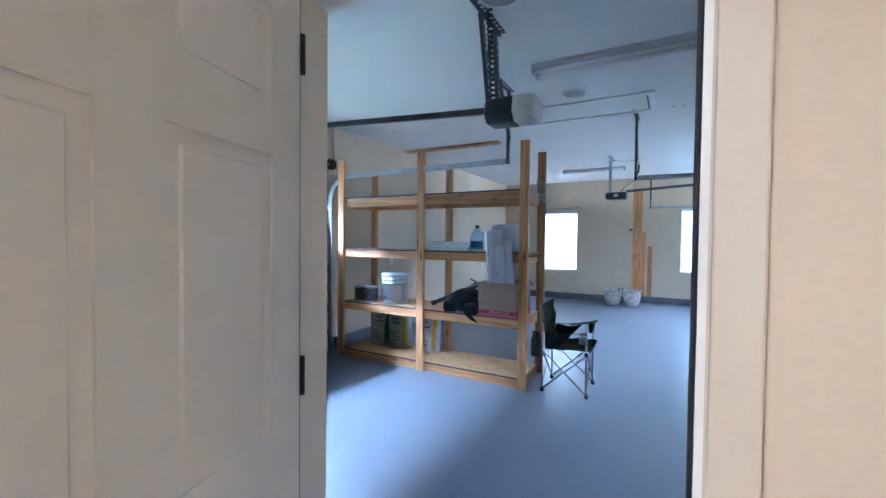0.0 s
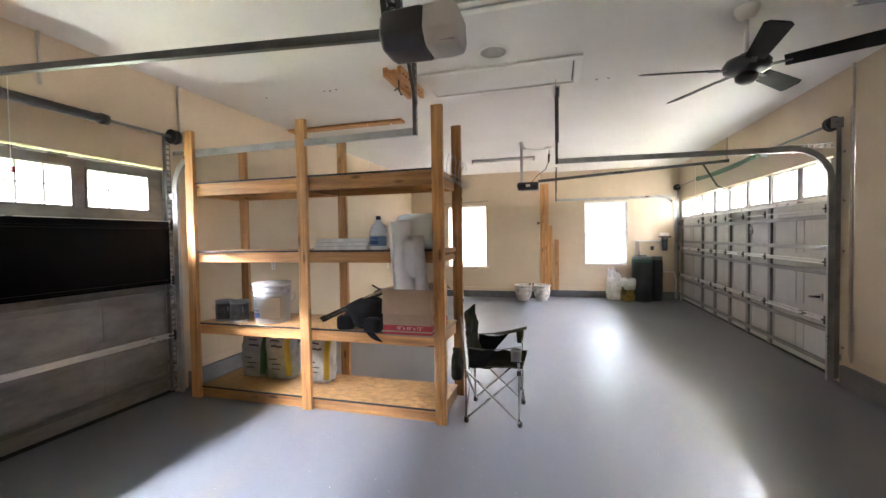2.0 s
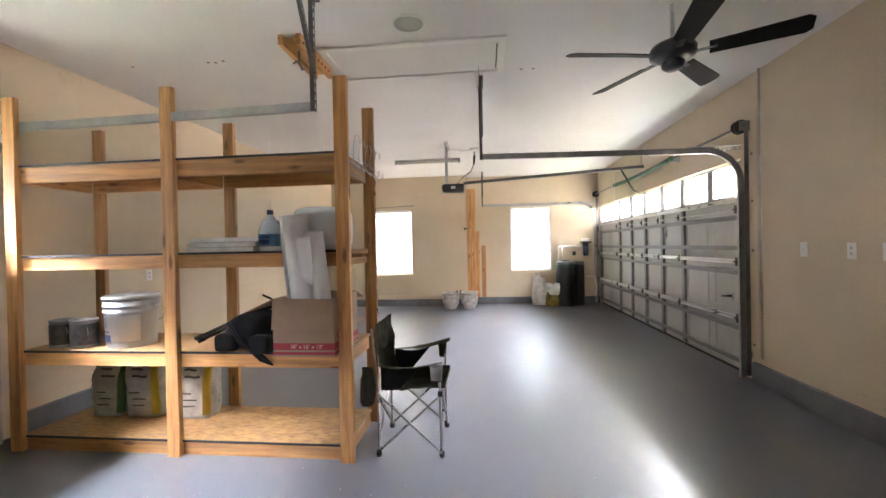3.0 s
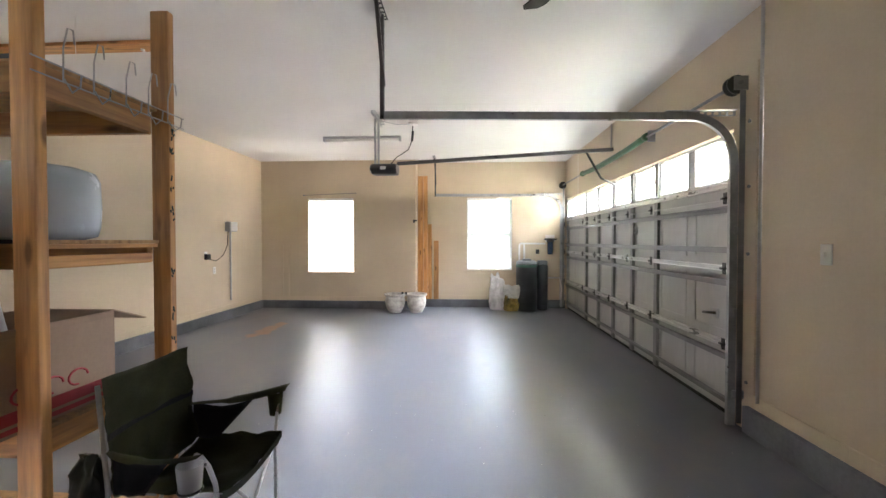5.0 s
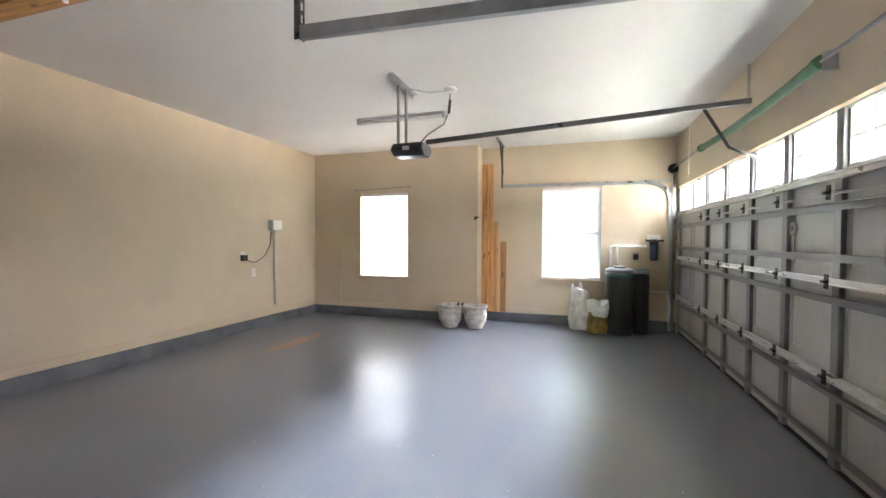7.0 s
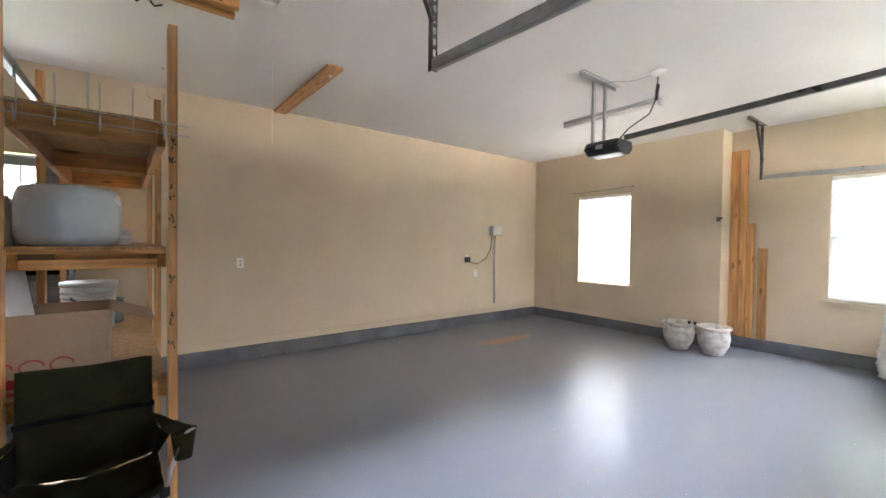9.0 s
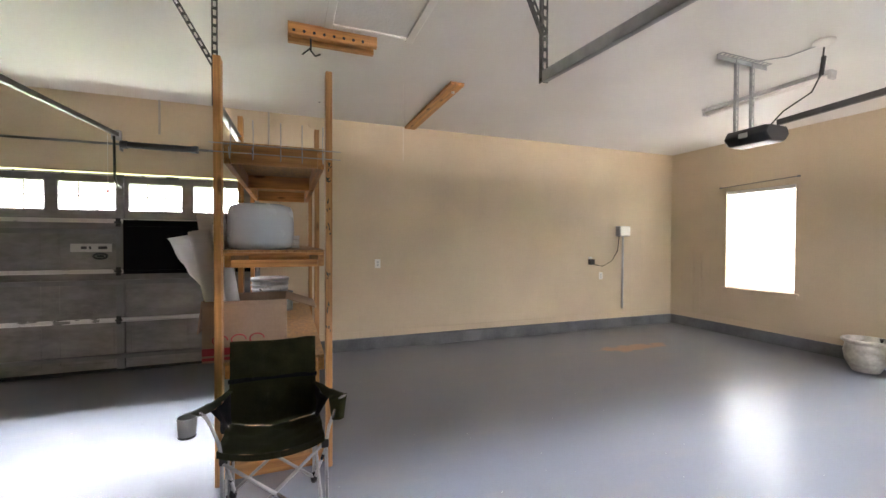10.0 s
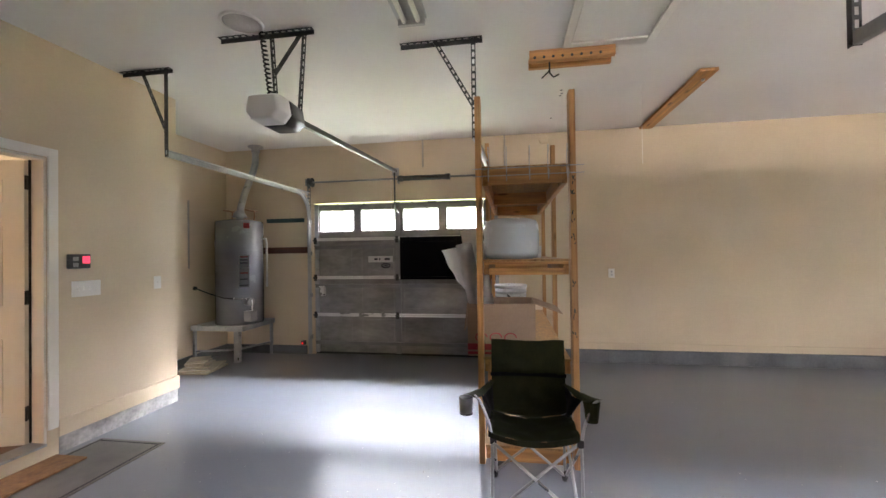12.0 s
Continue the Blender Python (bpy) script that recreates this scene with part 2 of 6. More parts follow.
def tube(bm, pts, r, seg=8, caps=True):
    """A round bar through points; r is one radius or one for each point."""
    pts = [Vector(p) for p in pts]
    rs = r if isinstance(r, (list, tuple)) else [r] * len(pts)
    rings = []
    side = None
    for i, p in enumerate(pts):
        d = (pts[min(i + 1, len(pts) - 1)] - pts[max(i - 1, 0)]).normalized()
        if side is None:
            side = d.orthogonal().normalized()
        side = (side - d * side.dot(d)).normalized()
        up = d.cross(side)
        rings.append([bm.verts.new(p + (side * math.cos(a) + up * math.sin(a)) * rs[i]) for a in [2 * math.pi * k / seg for k in range(seg)]])
    for a, b in zip(rings, rings[1:]):
        for k in range(seg):
            f = bm.faces.new((a[k], a[(k + 1) % seg], b[(k + 1) % seg], b[k]))
            f.smooth = seg > 5
    if caps:
        bm.faces.new(rings[0][::-1])
        bm.faces.new(rings[-1])
    return bm


def lathe(bm, profile, x, y, z=0.0, seg=32, sx=1.0, sy=1.0):
    """Turns (radius, height) pairs round an upright axis."""
    rings = []
    for r, h in profile:
        if r < 1e-5:
            rings.append([bm.verts.new((x, y, z + h))])
        else:
            rings.append([bm.verts.new((x + sx * r * math.cos(2 * math.pi * k / seg), y + sy * r * math.sin(2 * math.pi * k / seg), z + h)) for k in range(seg)])
    for a, b in zip(rings, rings[1:]):
        for k in range(seg):
            q = [a[k % len(a)], a[(k + 1) % len(a)], b[(k + 1) % len(b)], b[k % len(b)]]
            q = list(dict.fromkeys(q))
            if len(q) > 2:
                bm.faces.new(q).smooth = True
    return bm


def sheet(bm, rows, thick=0.0):
    """A skin over a grid of points, with thickness if given."""
    v = [[bm.verts.new(p) for p in row] for row in rows]
    faces = []
    for a, b in zip(v, v[1:]):
        for k in range(len(a) - 1):
            f = bm.faces.new((a[k], a[k + 1], b[k + 1], b[k]))
            f.smooth = True
            faces.append(f)
    if thick:
        bmesh.ops.solidify(bm, geom=faces, thickness=thick)
    return bm


def arc(cx, cz, r, a0, a1, n=8):
    return [(cx + r * math.cos(radians(a0 + (a1 - a0) * k / n)), cz + r * math.sin(radians(a0 + (a1 - a0) * k / n))) for k in range(n + 1)]


PLACES = {}


def thing(name, at, label, category, group="", kind=""):
    """An Empty at a thing's base, whose parts are given in world places."""
    ob = new(name)
    ob.empty_display_size = 0.1
    ob.matrix_basis = Matrix.Translation(at)
    PLACES[ob.name] = Matrix.Translation(at)
    return tagged(ob, label, category, group, kind)


def part(name, bm, material, parent=None, label=""):
    """Links a bmesh, given in world places, as one mesh under a thing or a part."""
    bmesh.ops.recalc_face_normals(bm, faces=bm.faces)
    me = bpy.data.meshes.new(name)
    if parent is not None:
        bm.transform(PLACES[parent.name].inverted())
    bm.to_mesh(me)
    bm.free()
    me.materials.append(material)
    ob = new(name, me)
    if parent is not None:
        ob.parent = parent
        PLACES[ob.name] = PLACES[parent.name]
    else:
        PLACES[ob.name] = Matrix()
    return tagged(ob, label)


def single(name, bm, material, label, category, group="", kind=""):
    """A thing of one mesh; its origin goes to the middle of its base."""
    lo = [min(v.co[i] for v in bm.verts) for i in range(3)]
    hi = [max(v.co[i] for v in bm.verts) for i in range(3)]
    at = Vector(((lo[0] + hi[0]) / 2, (lo[1] + hi[1]) / 2, lo[2]))
    bm.transform(Matrix.Translation(-at))
    ob = part(name, bm, material)
    ob.matrix_basis = Matrix.Translation(at)
    PLACES[ob.name] = Matrix.Translation(at)
    return tagged(ob, label, category, group, kind)


def structure(name, bm, material, label, category):
    return tagged(part(name, bm, material), label, category, "", "structure")


def nb():
    return bmesh.new()


# ---- the shell ----
XW, XE, YN, YN2, YS, YB, H = -3.77, 2.46, 11.09, 11.42, 1.19, 0.27, 3.0
XJ, XA = -0.58, -1.83            # the jog of the far wall, the corner of the heater's alcove
T = 0.12                         # wall thickness
DL, DR, DT, HF = -0.672, 0.246, 2.15, 0.1   # the house door's opening and the house floor
WD0, WD1, WDT = 1.68, 4.32, 2.17           # the single door
ED0, ED1, EDT = 6.17, 11.33, 2.22          # the double door

b = nb()
box(b, XW - T, XE + T, YB - T, YN2 + T, -0.2, 0)
structure("floor", b, FLOOR, "glossy grey-blue painted concrete garage floor", "floor")
b = nb()
box(b, XW - T, XE + T, YB - T, YN2 + T, H, H + 0.15)
structure("ceiling", b, CEIL, "white painted drywall ceiling with light texture", "ceiling")
b = nb()
box(b, XW - T, XW, YB - T, WD0, 0, H)
box(b, XW - T, XW, WD1, YN2 + T, 0, H)
box(b, XW - T, XW, WD0, WD1, WDT, H)
structure("wall_west", b, WALL, "tan painted drywall wall round the single door", "wall")
b = nb()
box(b, XE, XE + T, YS - T, ED0, 0, H)
box(b, XE, XE + T, ED1, YN2 + T, 0, H)
box(b, XE, XE + T, ED0, ED1, EDT, H)
structure("wall_east", b, WALL, "tan painted drywall wall round the double door", "wall")


def wall_with_window(bm, x0, x1, y0, y1, wx0, wx1, wz0, wz1):
    box(bm, x0, wx0, y0, y1, 0, H)
    box(bm, wx1, x1, y0, y1, 0, H)
    box(bm, wx0, wx1, y0, y1, 0, wz0)
    box(bm, wx0, wx1, y0, y1, wz1, H)


WA = (-2.79, -1.85, 0.74, 2.24)
WB = (0.45, 1.38, 0.76, 2.27)
b = nb()
wall_with_window(b, XW, XJ, YN, YN2 + T, *WA)
wall_with_window(b, XJ, XE, YN2, YN2 + T, *WB)
structure("wall_north", b, WALL, "tan painted drywall wall with two windows and a jog", "wall")
b = nb()
box(b, XA, DL, YS - T, YS, 0, H)
box(b, DR, XE, YS - T, YS, 0, H)
box(b, DL, DR, YS - T, YS, DT, H)
box(b, DL, DR, YS - T, YS, 0, HF)
box(b, XA, XA + T, YB - T, YS - T, 0, H)
box(b, XW, XA, YB - T, YB, 0, H)
structure("wall_south", b, WALL, "tan painted drywall wall with the house door", "wall")

# the house behind the door
b = nb()
box(b, -1.7, 1.6, -1.8, YS - T, -0.1, HF)
structure("floor_hall", b, surface("hall_boards", (0.12, 0.06, 0.03), (0.24, 0.13, 0.06), 2, 0.4, stretch=(6, 1, 1)), "brown wooden house floor", "floor")
b = nb()
box(b, XA + T, -1.0, -1.8, YS - T, HF, 2.6)
box(b, 1.3, 1.6, -1.8, YS - T, HF, 2.6)
box(b, -1.7, 1.6, -1.92, -1.8, HF, 2.6)
structure("wall_hall", b, surface("hall_paint", (0.62, 0.55, 0.4), (0.68, 0.61, 0.45), 1, 0.6), "warm cream hallway wall of the house", "wall")
b = nb()
box(b, -1.7, 1.6, -1.8, YS - T, 2.6, 2.7)
structure("ceiling_hall", b, CEIL, "white hallway ceiling of the house", "ceiling")

# curbs and baseboards
b = nb()
box(b, XW, XW + 0.045, WD1 + 0.12, YN, 0, 0.16, 0.008)
box(b, XW + 0.045, XJ + 0.05, YN - 0.045, YN, 0, 0.16, 0.008)
box(b, XJ, XJ + 0.05, YN, YN2 - 0.045, 0, 0.16, 0.008)
box(b, XJ, XE, YN2 - 0.045, YN2, 0, 0.16, 0.008)
box(b, XE - 0.045, XE, YS + 0.05, ED0 - 0.2, 0, 0.19, 0.008)
box(b, XW, XA, YB, YB + 0.045, 0, 0.12, 0.008)
box(b, XW, XW + 0.045, YB + 0.045, WD0 - 0.12, 0, 0.12, 0.008)
structure("curb", b, CURB, "grey painted concrete stem curb along the walls", "curb")
b = nb()
box(b, XA + 0.0, DL - 0.08, YS, YS + 0.004, 0, 0.123)
box(b, DR + 0.08, XE - 0.045, YS, YS + 0.004, 0, 0.123)
structure("concrete_stem", b, STEM, "chipped bare concrete stem below the baseboard", "curb")
b = nb()
box(b, XW, XW + 0.012, WD1 + 0.15, YN - 0.012, 0.162, 0.245, 0.003)
box(b, XW, XJ + 0.012, YN - 0.012, YN, 0.162, 0.245, 0.003)
box(b, XJ + 0.012, XE, YN2 - 0.012, YN2, 0.162, 0.245, 0.003)
box(b, XE - 0.012, XE, YS + 0.03, ED0 - 0.22, 0.192, 0.285, 0.003)
structure("baseboard", b, WALL, "tan painted baseboard above the curb", "baseboard")
b = nb()
box(b, XA - 0.012, DL - 0.075, YS, YS + 0.014, 0.125, 0.25, 0.004)
box(b, XA - 0.014, XA, YB + 0.05, YS + 0.014, 0.125, 0.25, 0.004)
box(b, DR + 0.075, XE - 0.02, YS, YS + 0.014, 0.125, 0.25, 0.004)
structure("baseboard_south", b, WALL, "pale painted baseboard beside the house door", "baseboard")

# ground, eaves and woods outside
b = nb()
for x0, x1, y0, y1 in ((-900, XW - T, -900, 900), (XE + T, 900, -900, 900), (XW - T, XE + T, YN2 + T, 900), (XW - T, XE + T, -900, -2.0)):
    box(b, x0, x1, y0, y1, -0.3, -0.06)
structure("ground", b, GRASS, "mown green lawn round the house", "ground")
b = nb()
box(b, XW - 0.62, XE + 0.68, -3.0, YN2 + 0.7, H + 0.16, H + 0.3)
box(b, XW - 0.62, XW - T, -3.0, YN2 + 0.7, 2.88, 2.94)
box(b, XE + T, XE + 0.68, -3.0, YN2 + 0.7, 2.88, 2.94)
box(b, XW - T, XE + T, YN2 + T, YN2 + 0.7, 2.88, 2.94)
box(b, XW - 0.64, XW - 0.62, -3.0, YN2 + 0.7, 2.86, H + 0.3)
box(b, XE + 0.68, XE + 0.7, -3.0, YN2 + 0.7, 2.86, H + 0.3)
structure("roof_eaves", b, WHITE, "white painted soffit and roof overhang", "roof")
b = nb()
rng = random.Random(4)
N = 160
ring = []
for k in range(N + 1):
    a = 2 * math.pi * (k % N) / N
    ring.append((math.cos(a) * 60, math.sin(a) * 60 + 5))
rows = [[(x, y, -0.1) for x, y in ring]]
tops = [24 + 5 * noise.noise((x * 0.06, y * 0.06, 0)) + rng.uniform(-1.5, 1.5) for x, y in ring]
tops[-1] = tops[0]
for f in (0.35, 0.7, 1.0):
    rows.append([(x * (1 + 0.03 * noise.noise((x * 0.1, y * 0.1, f * 9))), y, h * f) for (x, y), h in zip(ring, tops)])
sheet(b, rows)
structure("backdrop", b, WOODS, "distant green woods round the lot", "backdrop")


# ---- windows with blinds ----
def window(name, x0, x1, z0, z1, yf, label):
    """A recessed sash window: jamb lining, frame, two panes, sill and a drawn slat blind. yf: the room face of the wall."""
    w = thing(name, ((x0 + x1) / 2, yf, z0), label, "window", "", "structure")
    b = nb()
    for a in ((x0, x0 + 0.05, z0, z1), (x1 - 0.05, x1, z0, z1), (x0 + 0.05, x1 - 0.05, z0, z0 + 0.05), (x0 + 0.05, x1 - 0.05, z1 - 0.05, z1), (x0 + 0.05, x1 - 0.05, (z0 + z1) / 2 - 0.025, (z0 + z1) / 2 + 0.025)):
        box(b, a[0], a[1], YN2 + 0.05, YN2 + 0.1, a[2], a[3])
    part("window_frame", b, WHITE, w)
    for za, zb in ((z0 + 0.05, (z0 + z1) / 2 - 0.025), ((z0 + z1) / 2 + 0.025, z1 - 0.05)):
        b = nb()
        box(b, x0 + 0.05, x1 - 0.05, YN2 + 0.07, YN2 + 0.076, za, zb)
        part("pane", b, GLASS, w).visible_shadow = False
    b = nb()
    box(b, x0 - 0.06, x1 + 0.06, yf - 0.035, yf - 0.001, z0 - 0.02, z0, 0.004)
    box(b, x0 - 0.03, x1 + 0.03, yf - 0.014, yf - 0.001, z0 - 0.075, z0 - 0.02, 0.003)
    box(b, x0 + 0.001, x1 - 0.001, yf, YN2 + 0.05, z0 + 0.001, z0 + 0.006)
    part("window_sill", b, WALL, w)
    bl = thing("window_blind", ((x0 + x1) / 2, yf + 0.03, z0), "white slatted blind lowered over the window", "blind")
    b = nb()
    box(b, x0 + 0.006, x1 - 0.006, yf + 0.004, yf + 0.05, z1 - 0.055, z1 - 0.003, 0.004)
    part("headrail", b, WHITE, bl)
    b = nb()
    box(b, x0 + 0.01, x1 - 0.01, yf + 0.01, yf + 0.045, z0 + 0.012, z0 + 0.03, 0.004)
    part("bottom_rail", b, WHITE, bl)
    pitch = 0.05
    n = int((z1 - z0 - 0.1) / pitch) + 1
    first = None
    for k in range(n):
        if first is None:
            b = nb()
            mm = Matrix.Translation(((x0 + x1) / 2, yf + 0.027, z0 + 0.055)) @ Matrix.Rotation(radians(-76), 4, "X")
            hw = (x1 - x0) / 2 - 0.0015
            sheet(b, [[mm @ Vector((sx * hw, -0.028 + 0.056 * i / 6, 0.007 * (1 - (2 * i / 6 - 1) ** 2))) for i in range(7)] for sx in (-1, 1)], 0.002)
            first = part("slat", b, BLINDS, bl)
        else:
            o = new("slat", first.data)
            o.parent = bl
            o.location = (0, 0, k * pitch)
    return w


window("window_1", *WA, YN, "white sash window with a drawn slatted blind")
window("window_2", *WB, YN2, "white sash window with a drawn slatted blind")
# curtain rod brackets over the first window
b = nb()
tube(b, [(WA[0] - 0.1, YN - 0.02, WA[3] + 0.06), (WA[1] + 0.06, YN - 0.02, WA[3] + 0.1)], 0.006)
for x, z in ((WA[0] - 0.08, WA[3] + 0.062), (WA[1] + 0.04, WA[3] + 0.098)):
    box(b, x - 0.012, x + 0.012, YN - 0.03, YN - 0.001, z - 0.012, z + 0.012)
single("curtain_rod", b, STRUT, "thin grey curtain rod above the window", "curtain rod")


# ---- garage doors ----
def garage_door(name, xf, s, y0, y1, top, joints, wins, wz, stiles, bright, dark, skin, label):
    """A sectional door whose room face is at xf; s: the way into the room along x. Sections, panes with bars, stiles, struts and hinges."""
    d = thing(name, (xf, (y0 + y1) / 2, 0), label, "garage door", "", "structure")
    zs = [0.015, *joints, top]
    X = lambda a: xf + s * a
    for k, (za, zb) in enumerate(zip(zs, zs[1:])):
        b = nb()
        za += 0.003
        if k < len(zs) - 2:
            box(b, X(-0.04), X(0), y0, y1, za, zb, 0.004)
            n = len(stiles) + 1
            ys = [y0, *stiles, y1]
            for ya, yb in zip(ys, ys[1:]):
                q = (yb - ya)
                m = max(1, round(q / 0.62))
                for j in range(m):
                    a, c = ya + q * j / m + 0.07, ya + q * (j + 1) / m - 0.07
                    for e in ((a, c, za + 0.07, za + 0.085), (a, c, zb - 0.085, zb - 0.07), (a, a + 0.015, za + 0.085, zb - 0.085), (c - 0.015, c, za + 0.085, zb - 0.085)):
                        box(b, X(0), X(0.006), e[0], e[1], e[2], e[3])
        else:
            edges = [y0] + [v for w in wins for v in w] + [y1]
            for j in range(0, len(edges), 2):
                if edges[j + 1] - edges[j] > 0.003:
                    box(b, X(-0.04), X(0), edges[j], edges[j + 1], wz[0], wz[1])
            box(b, X(-0.04), X(0), y0, y1, za, wz[0])
            box(b, X(-0.04), X(0), y0, y1, wz[1], zb)
        part("section", b, skin, d)
    for ya, yb in wins:
        b = nb()
        box(b, X(-0.024), X(-0.019), ya, yb, wz[0], wz[1])
        g = part("pane", b, GLASS, d)
        g.visible_shadow = False
        b = nb()
        for f in (1 / 3, 2 / 3):
            yy = ya + (yb - ya) * f
            box(b, X(-0.016), X(-0.006), yy - 0.008, yy + 0.008, wz[0], wz[1])
        zz = (wz[0] + wz[1]) / 2
        box(b, X(-0.016), X(-0.0062), ya, yb, zz - 0.008, zz + 0.008)
        part("muntin", b, WHITE, d)
        b = nb()
        for e in ((ya - 0.018, yb + 0.018, wz[0] - 0.018, wz[0]), (ya - 0.018, yb + 0.018, wz[1], wz[1] + 0.018), (ya - 0.018, ya, wz[0], wz[1]), (yb, yb + 0.018, wz[0], wz[1])):
            box(b, X(0.0), X(0.008), *e)
        part("window_frame", b, skin, d)
    for y in stiles:
        b = nb()
        for za, zb in zip(zs, zs[1:]):
            box(b, X(0.001), X(0.032), y - 0.038, y + 0.038, za + 0.012, zb - 0.008, 0.004)
        part("stile", b, STRUT, d)
    for y in (y0 + 0.03, y1 - 0.03):
        b = nb()
        for za, zb in zip(zs, zs[1:]):
            box(b, X(0.001), X(0.032), y - 0.03, y + 0.03, za + 0.012, zb - 0.008, 0.004)
        part("end_stile", b, STEEL, d)
    for z in bright:
        b = nb()
        box(b, X(0.033), X(0.04), y0 + 0.01, y1 - 0.01, z - 0.021, z + 0.021)
        box(b, X(0.04), X(0.075), y0 + 0.01, y1 - 0.01, z - 0.021, z - 0.015)
        box(b, X(0.04), X(0.075), y0 + 0.01, y1 - 0.01, z + 0.015, z + 0.021)
        part("strut", b, BRIGHT, d)
    # pale top strip that also paints in daylight leaking over the door
    b = nb()
    box(b, X(0.001), X(0.02), y0 + 0.005, y1 - 0.005, top - 0.022, top - 0.002, 0.003)
    part("top_strut", b, BRIGHT, d)
    for z in dark:
        b = nb()
        box(b, X(0.033), X(0.04), y0 + 0.01, y1 - 0.01, z - 0.025, z + 0.025)
        box(b, X(0.04), X(0.07), y0 + 0.01, y1 - 0.01, z + 0.017, z + 0.025)
        part("strut", b, STRUT, d)
    for z in joints:
        for y in (y0 + 0.03, *stiles, y1 - 0.03):
            b = nb()
            box(b, X(0.076), X(0.081), y - 0.022, y + 0.022, z - 0.045, z + 0.045, 0.002)
            tube(b, [(X(0.088), y - 0.03, z), (X(0.088), y + 0.03, z)], 0.011, 8)
            tube(b, [(X(0.081), y, z - 0.032), (X(0.09), y, z - 0.032)], 0.008, 6)
            part("hinge", b, BLACKM, d)
    b = nb()
    box(b, X(-0.045), X(0.012), y0, y1, 0, 0.03, 0.008)
    part("bottom_seal", b, RUBBER, d)
    return d


WW = [(1.765 + 0.617 * k, 1.765 + 0.617 * k + 0.5) for k in range(4)]
EW = [(6.225 + 0.642 * k, 6.225 + 0.642 * k + 0.52) for k in range(8)]
garage_door("garage_door_1", XW - 0.04, 1, WD0, WD1, WDT - 0.01, [0.57, 1.1, 1.63], WW, (1.765, 2.06), [2.92], [0.57, 1.1, 1.645], [0.17, 0.98, 1.53], DOORD,
            "closed grimy grey steel single garage door with a row of windows")
garage_door("garage_door_2", XE + 0.04, -1, ED0, ED1, EDT - 0.01, [0.575, 1.16, 1.7], EW, (1.86, 2.18), [EW[k][1] + 0.061 for k in (1, 2, 3, 4, 5)] , [0.575, 1.16, 1.8], [0.13, 0.47, 1.045, 1.302, 1.617], DOORG,
            "closed grey steel double garage door with eight windows")
bp = thing("door_cover", (XW + 0.04, 3.6, 1.07), "glossy black sheet fixed over a garage door panel", "panel")
FILM = plain("black_film", (0.003, 0.003, 0.004), 0.4)
FILM.node_tree.nodes["Principled BSDF"].inputs["Specular IOR Level"].default_value = 0.05
b = nb()
box(b, XW + 0.038, XW + 0.044, 2.965, 4.25, 1.07, 1.66, 0.002)
part("sheet", b, FILM, bp)
for z in (1.09, 1.59):
    b = nb()
    box(b, XW + 0.044, XW + 0.06, 2.97, 4.24, z, z + 0.02, 0.003)
    part("batten", b, FILM, bp)

# shelving rack
SY0, SY1 = 4.26, 4.89
rack = thing("storage_rack", (-2.24, 4.57, 0), "tall rack of bare pine lumber with strand board shelves", "shelf")
for xs, front in (((-3.46, -2.265, -1.06), True), ((-3.42, -2.235, -1.06), False)):
    for x in xs:
        b = nb()
        y0 = SY0 - 0.02 if front else SY1 - 0.03
        box(b, x - 0.045, x + 0.045, y0, y0 + 0.04, 0, 2.49 if front else (2.49 if x > -2 else 2.43), 0.004)
        part("post", b, PINE_Z, rack)
for z0, z1, sh in ((0.0, 0.09, 0.125), (0.6, 0.69, 0.7), (1.27, 1.36, 1.375), (1.89, 2.0, 2.012)):
    for xa, xb in ((-3.42, -2.29), (-2.24, -1.1)):
        for y in (SY0 + 0.022, SY1 - 0.072):
            b = nb()
            box(b, xa, xb, y, y + 0.038, z0, z1, 0.004)
            part("rail", b, PINE_X, rack)
        b = nb()
        box(b, xa - 0.02, xb + 0.03, SY0 + 0.015, SY1 - 0.035, z1 + 0.001, z1 + 0.016)
        part("shelf_board", b, OSB, rack)
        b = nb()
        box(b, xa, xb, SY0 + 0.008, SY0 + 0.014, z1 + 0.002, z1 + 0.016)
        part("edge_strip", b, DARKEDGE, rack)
    for x in (-3.44, -2.27, -1.09):
        b = nb()
        if x > -1.2 and 1.2 < z0 < 1.3:
            box(b, x - 0.019, x + 0.019, SY0 + 0.062, SY1 - 0.075, z0, z0 + 0.046, 0.004)
            box(b, x - 0.012, x + 0.019, SY0 + 0.025, SY1 - 0.04, z1 - 0.018, z1, 0.002)
        else:
            box(b, x - 0.019, x + 0.019, SY0 + 0.062, SY1 - 0.075, z0, z1, 0.004)
        part("cross_rail", b, PINE_Y, rack)
# dark lumber stamps on the end post
INK = plain("lumber_ink", (0.012, 0.03, 0.025), 0.7)
rs = random.Random(5)
for z in (1.88, 1.82, 1.64, 1.5, 1.19, 1.0, 0.86):
    for k in range(4):
        b = nb()
        yy, zz = SY1 - 0.012 + rs.uniform(-0.012, 0.008), z + rs.uniform(-0.03, 0.03)
        tube(b, [(-1.0138, yy, zz), (-1.0138, yy + rs.uniform(-0.008, 0.012), zz + rs.uniform(0.008, 0.028))], 0.0035, 5)
        part("stamp_mark", b, INK, rack)

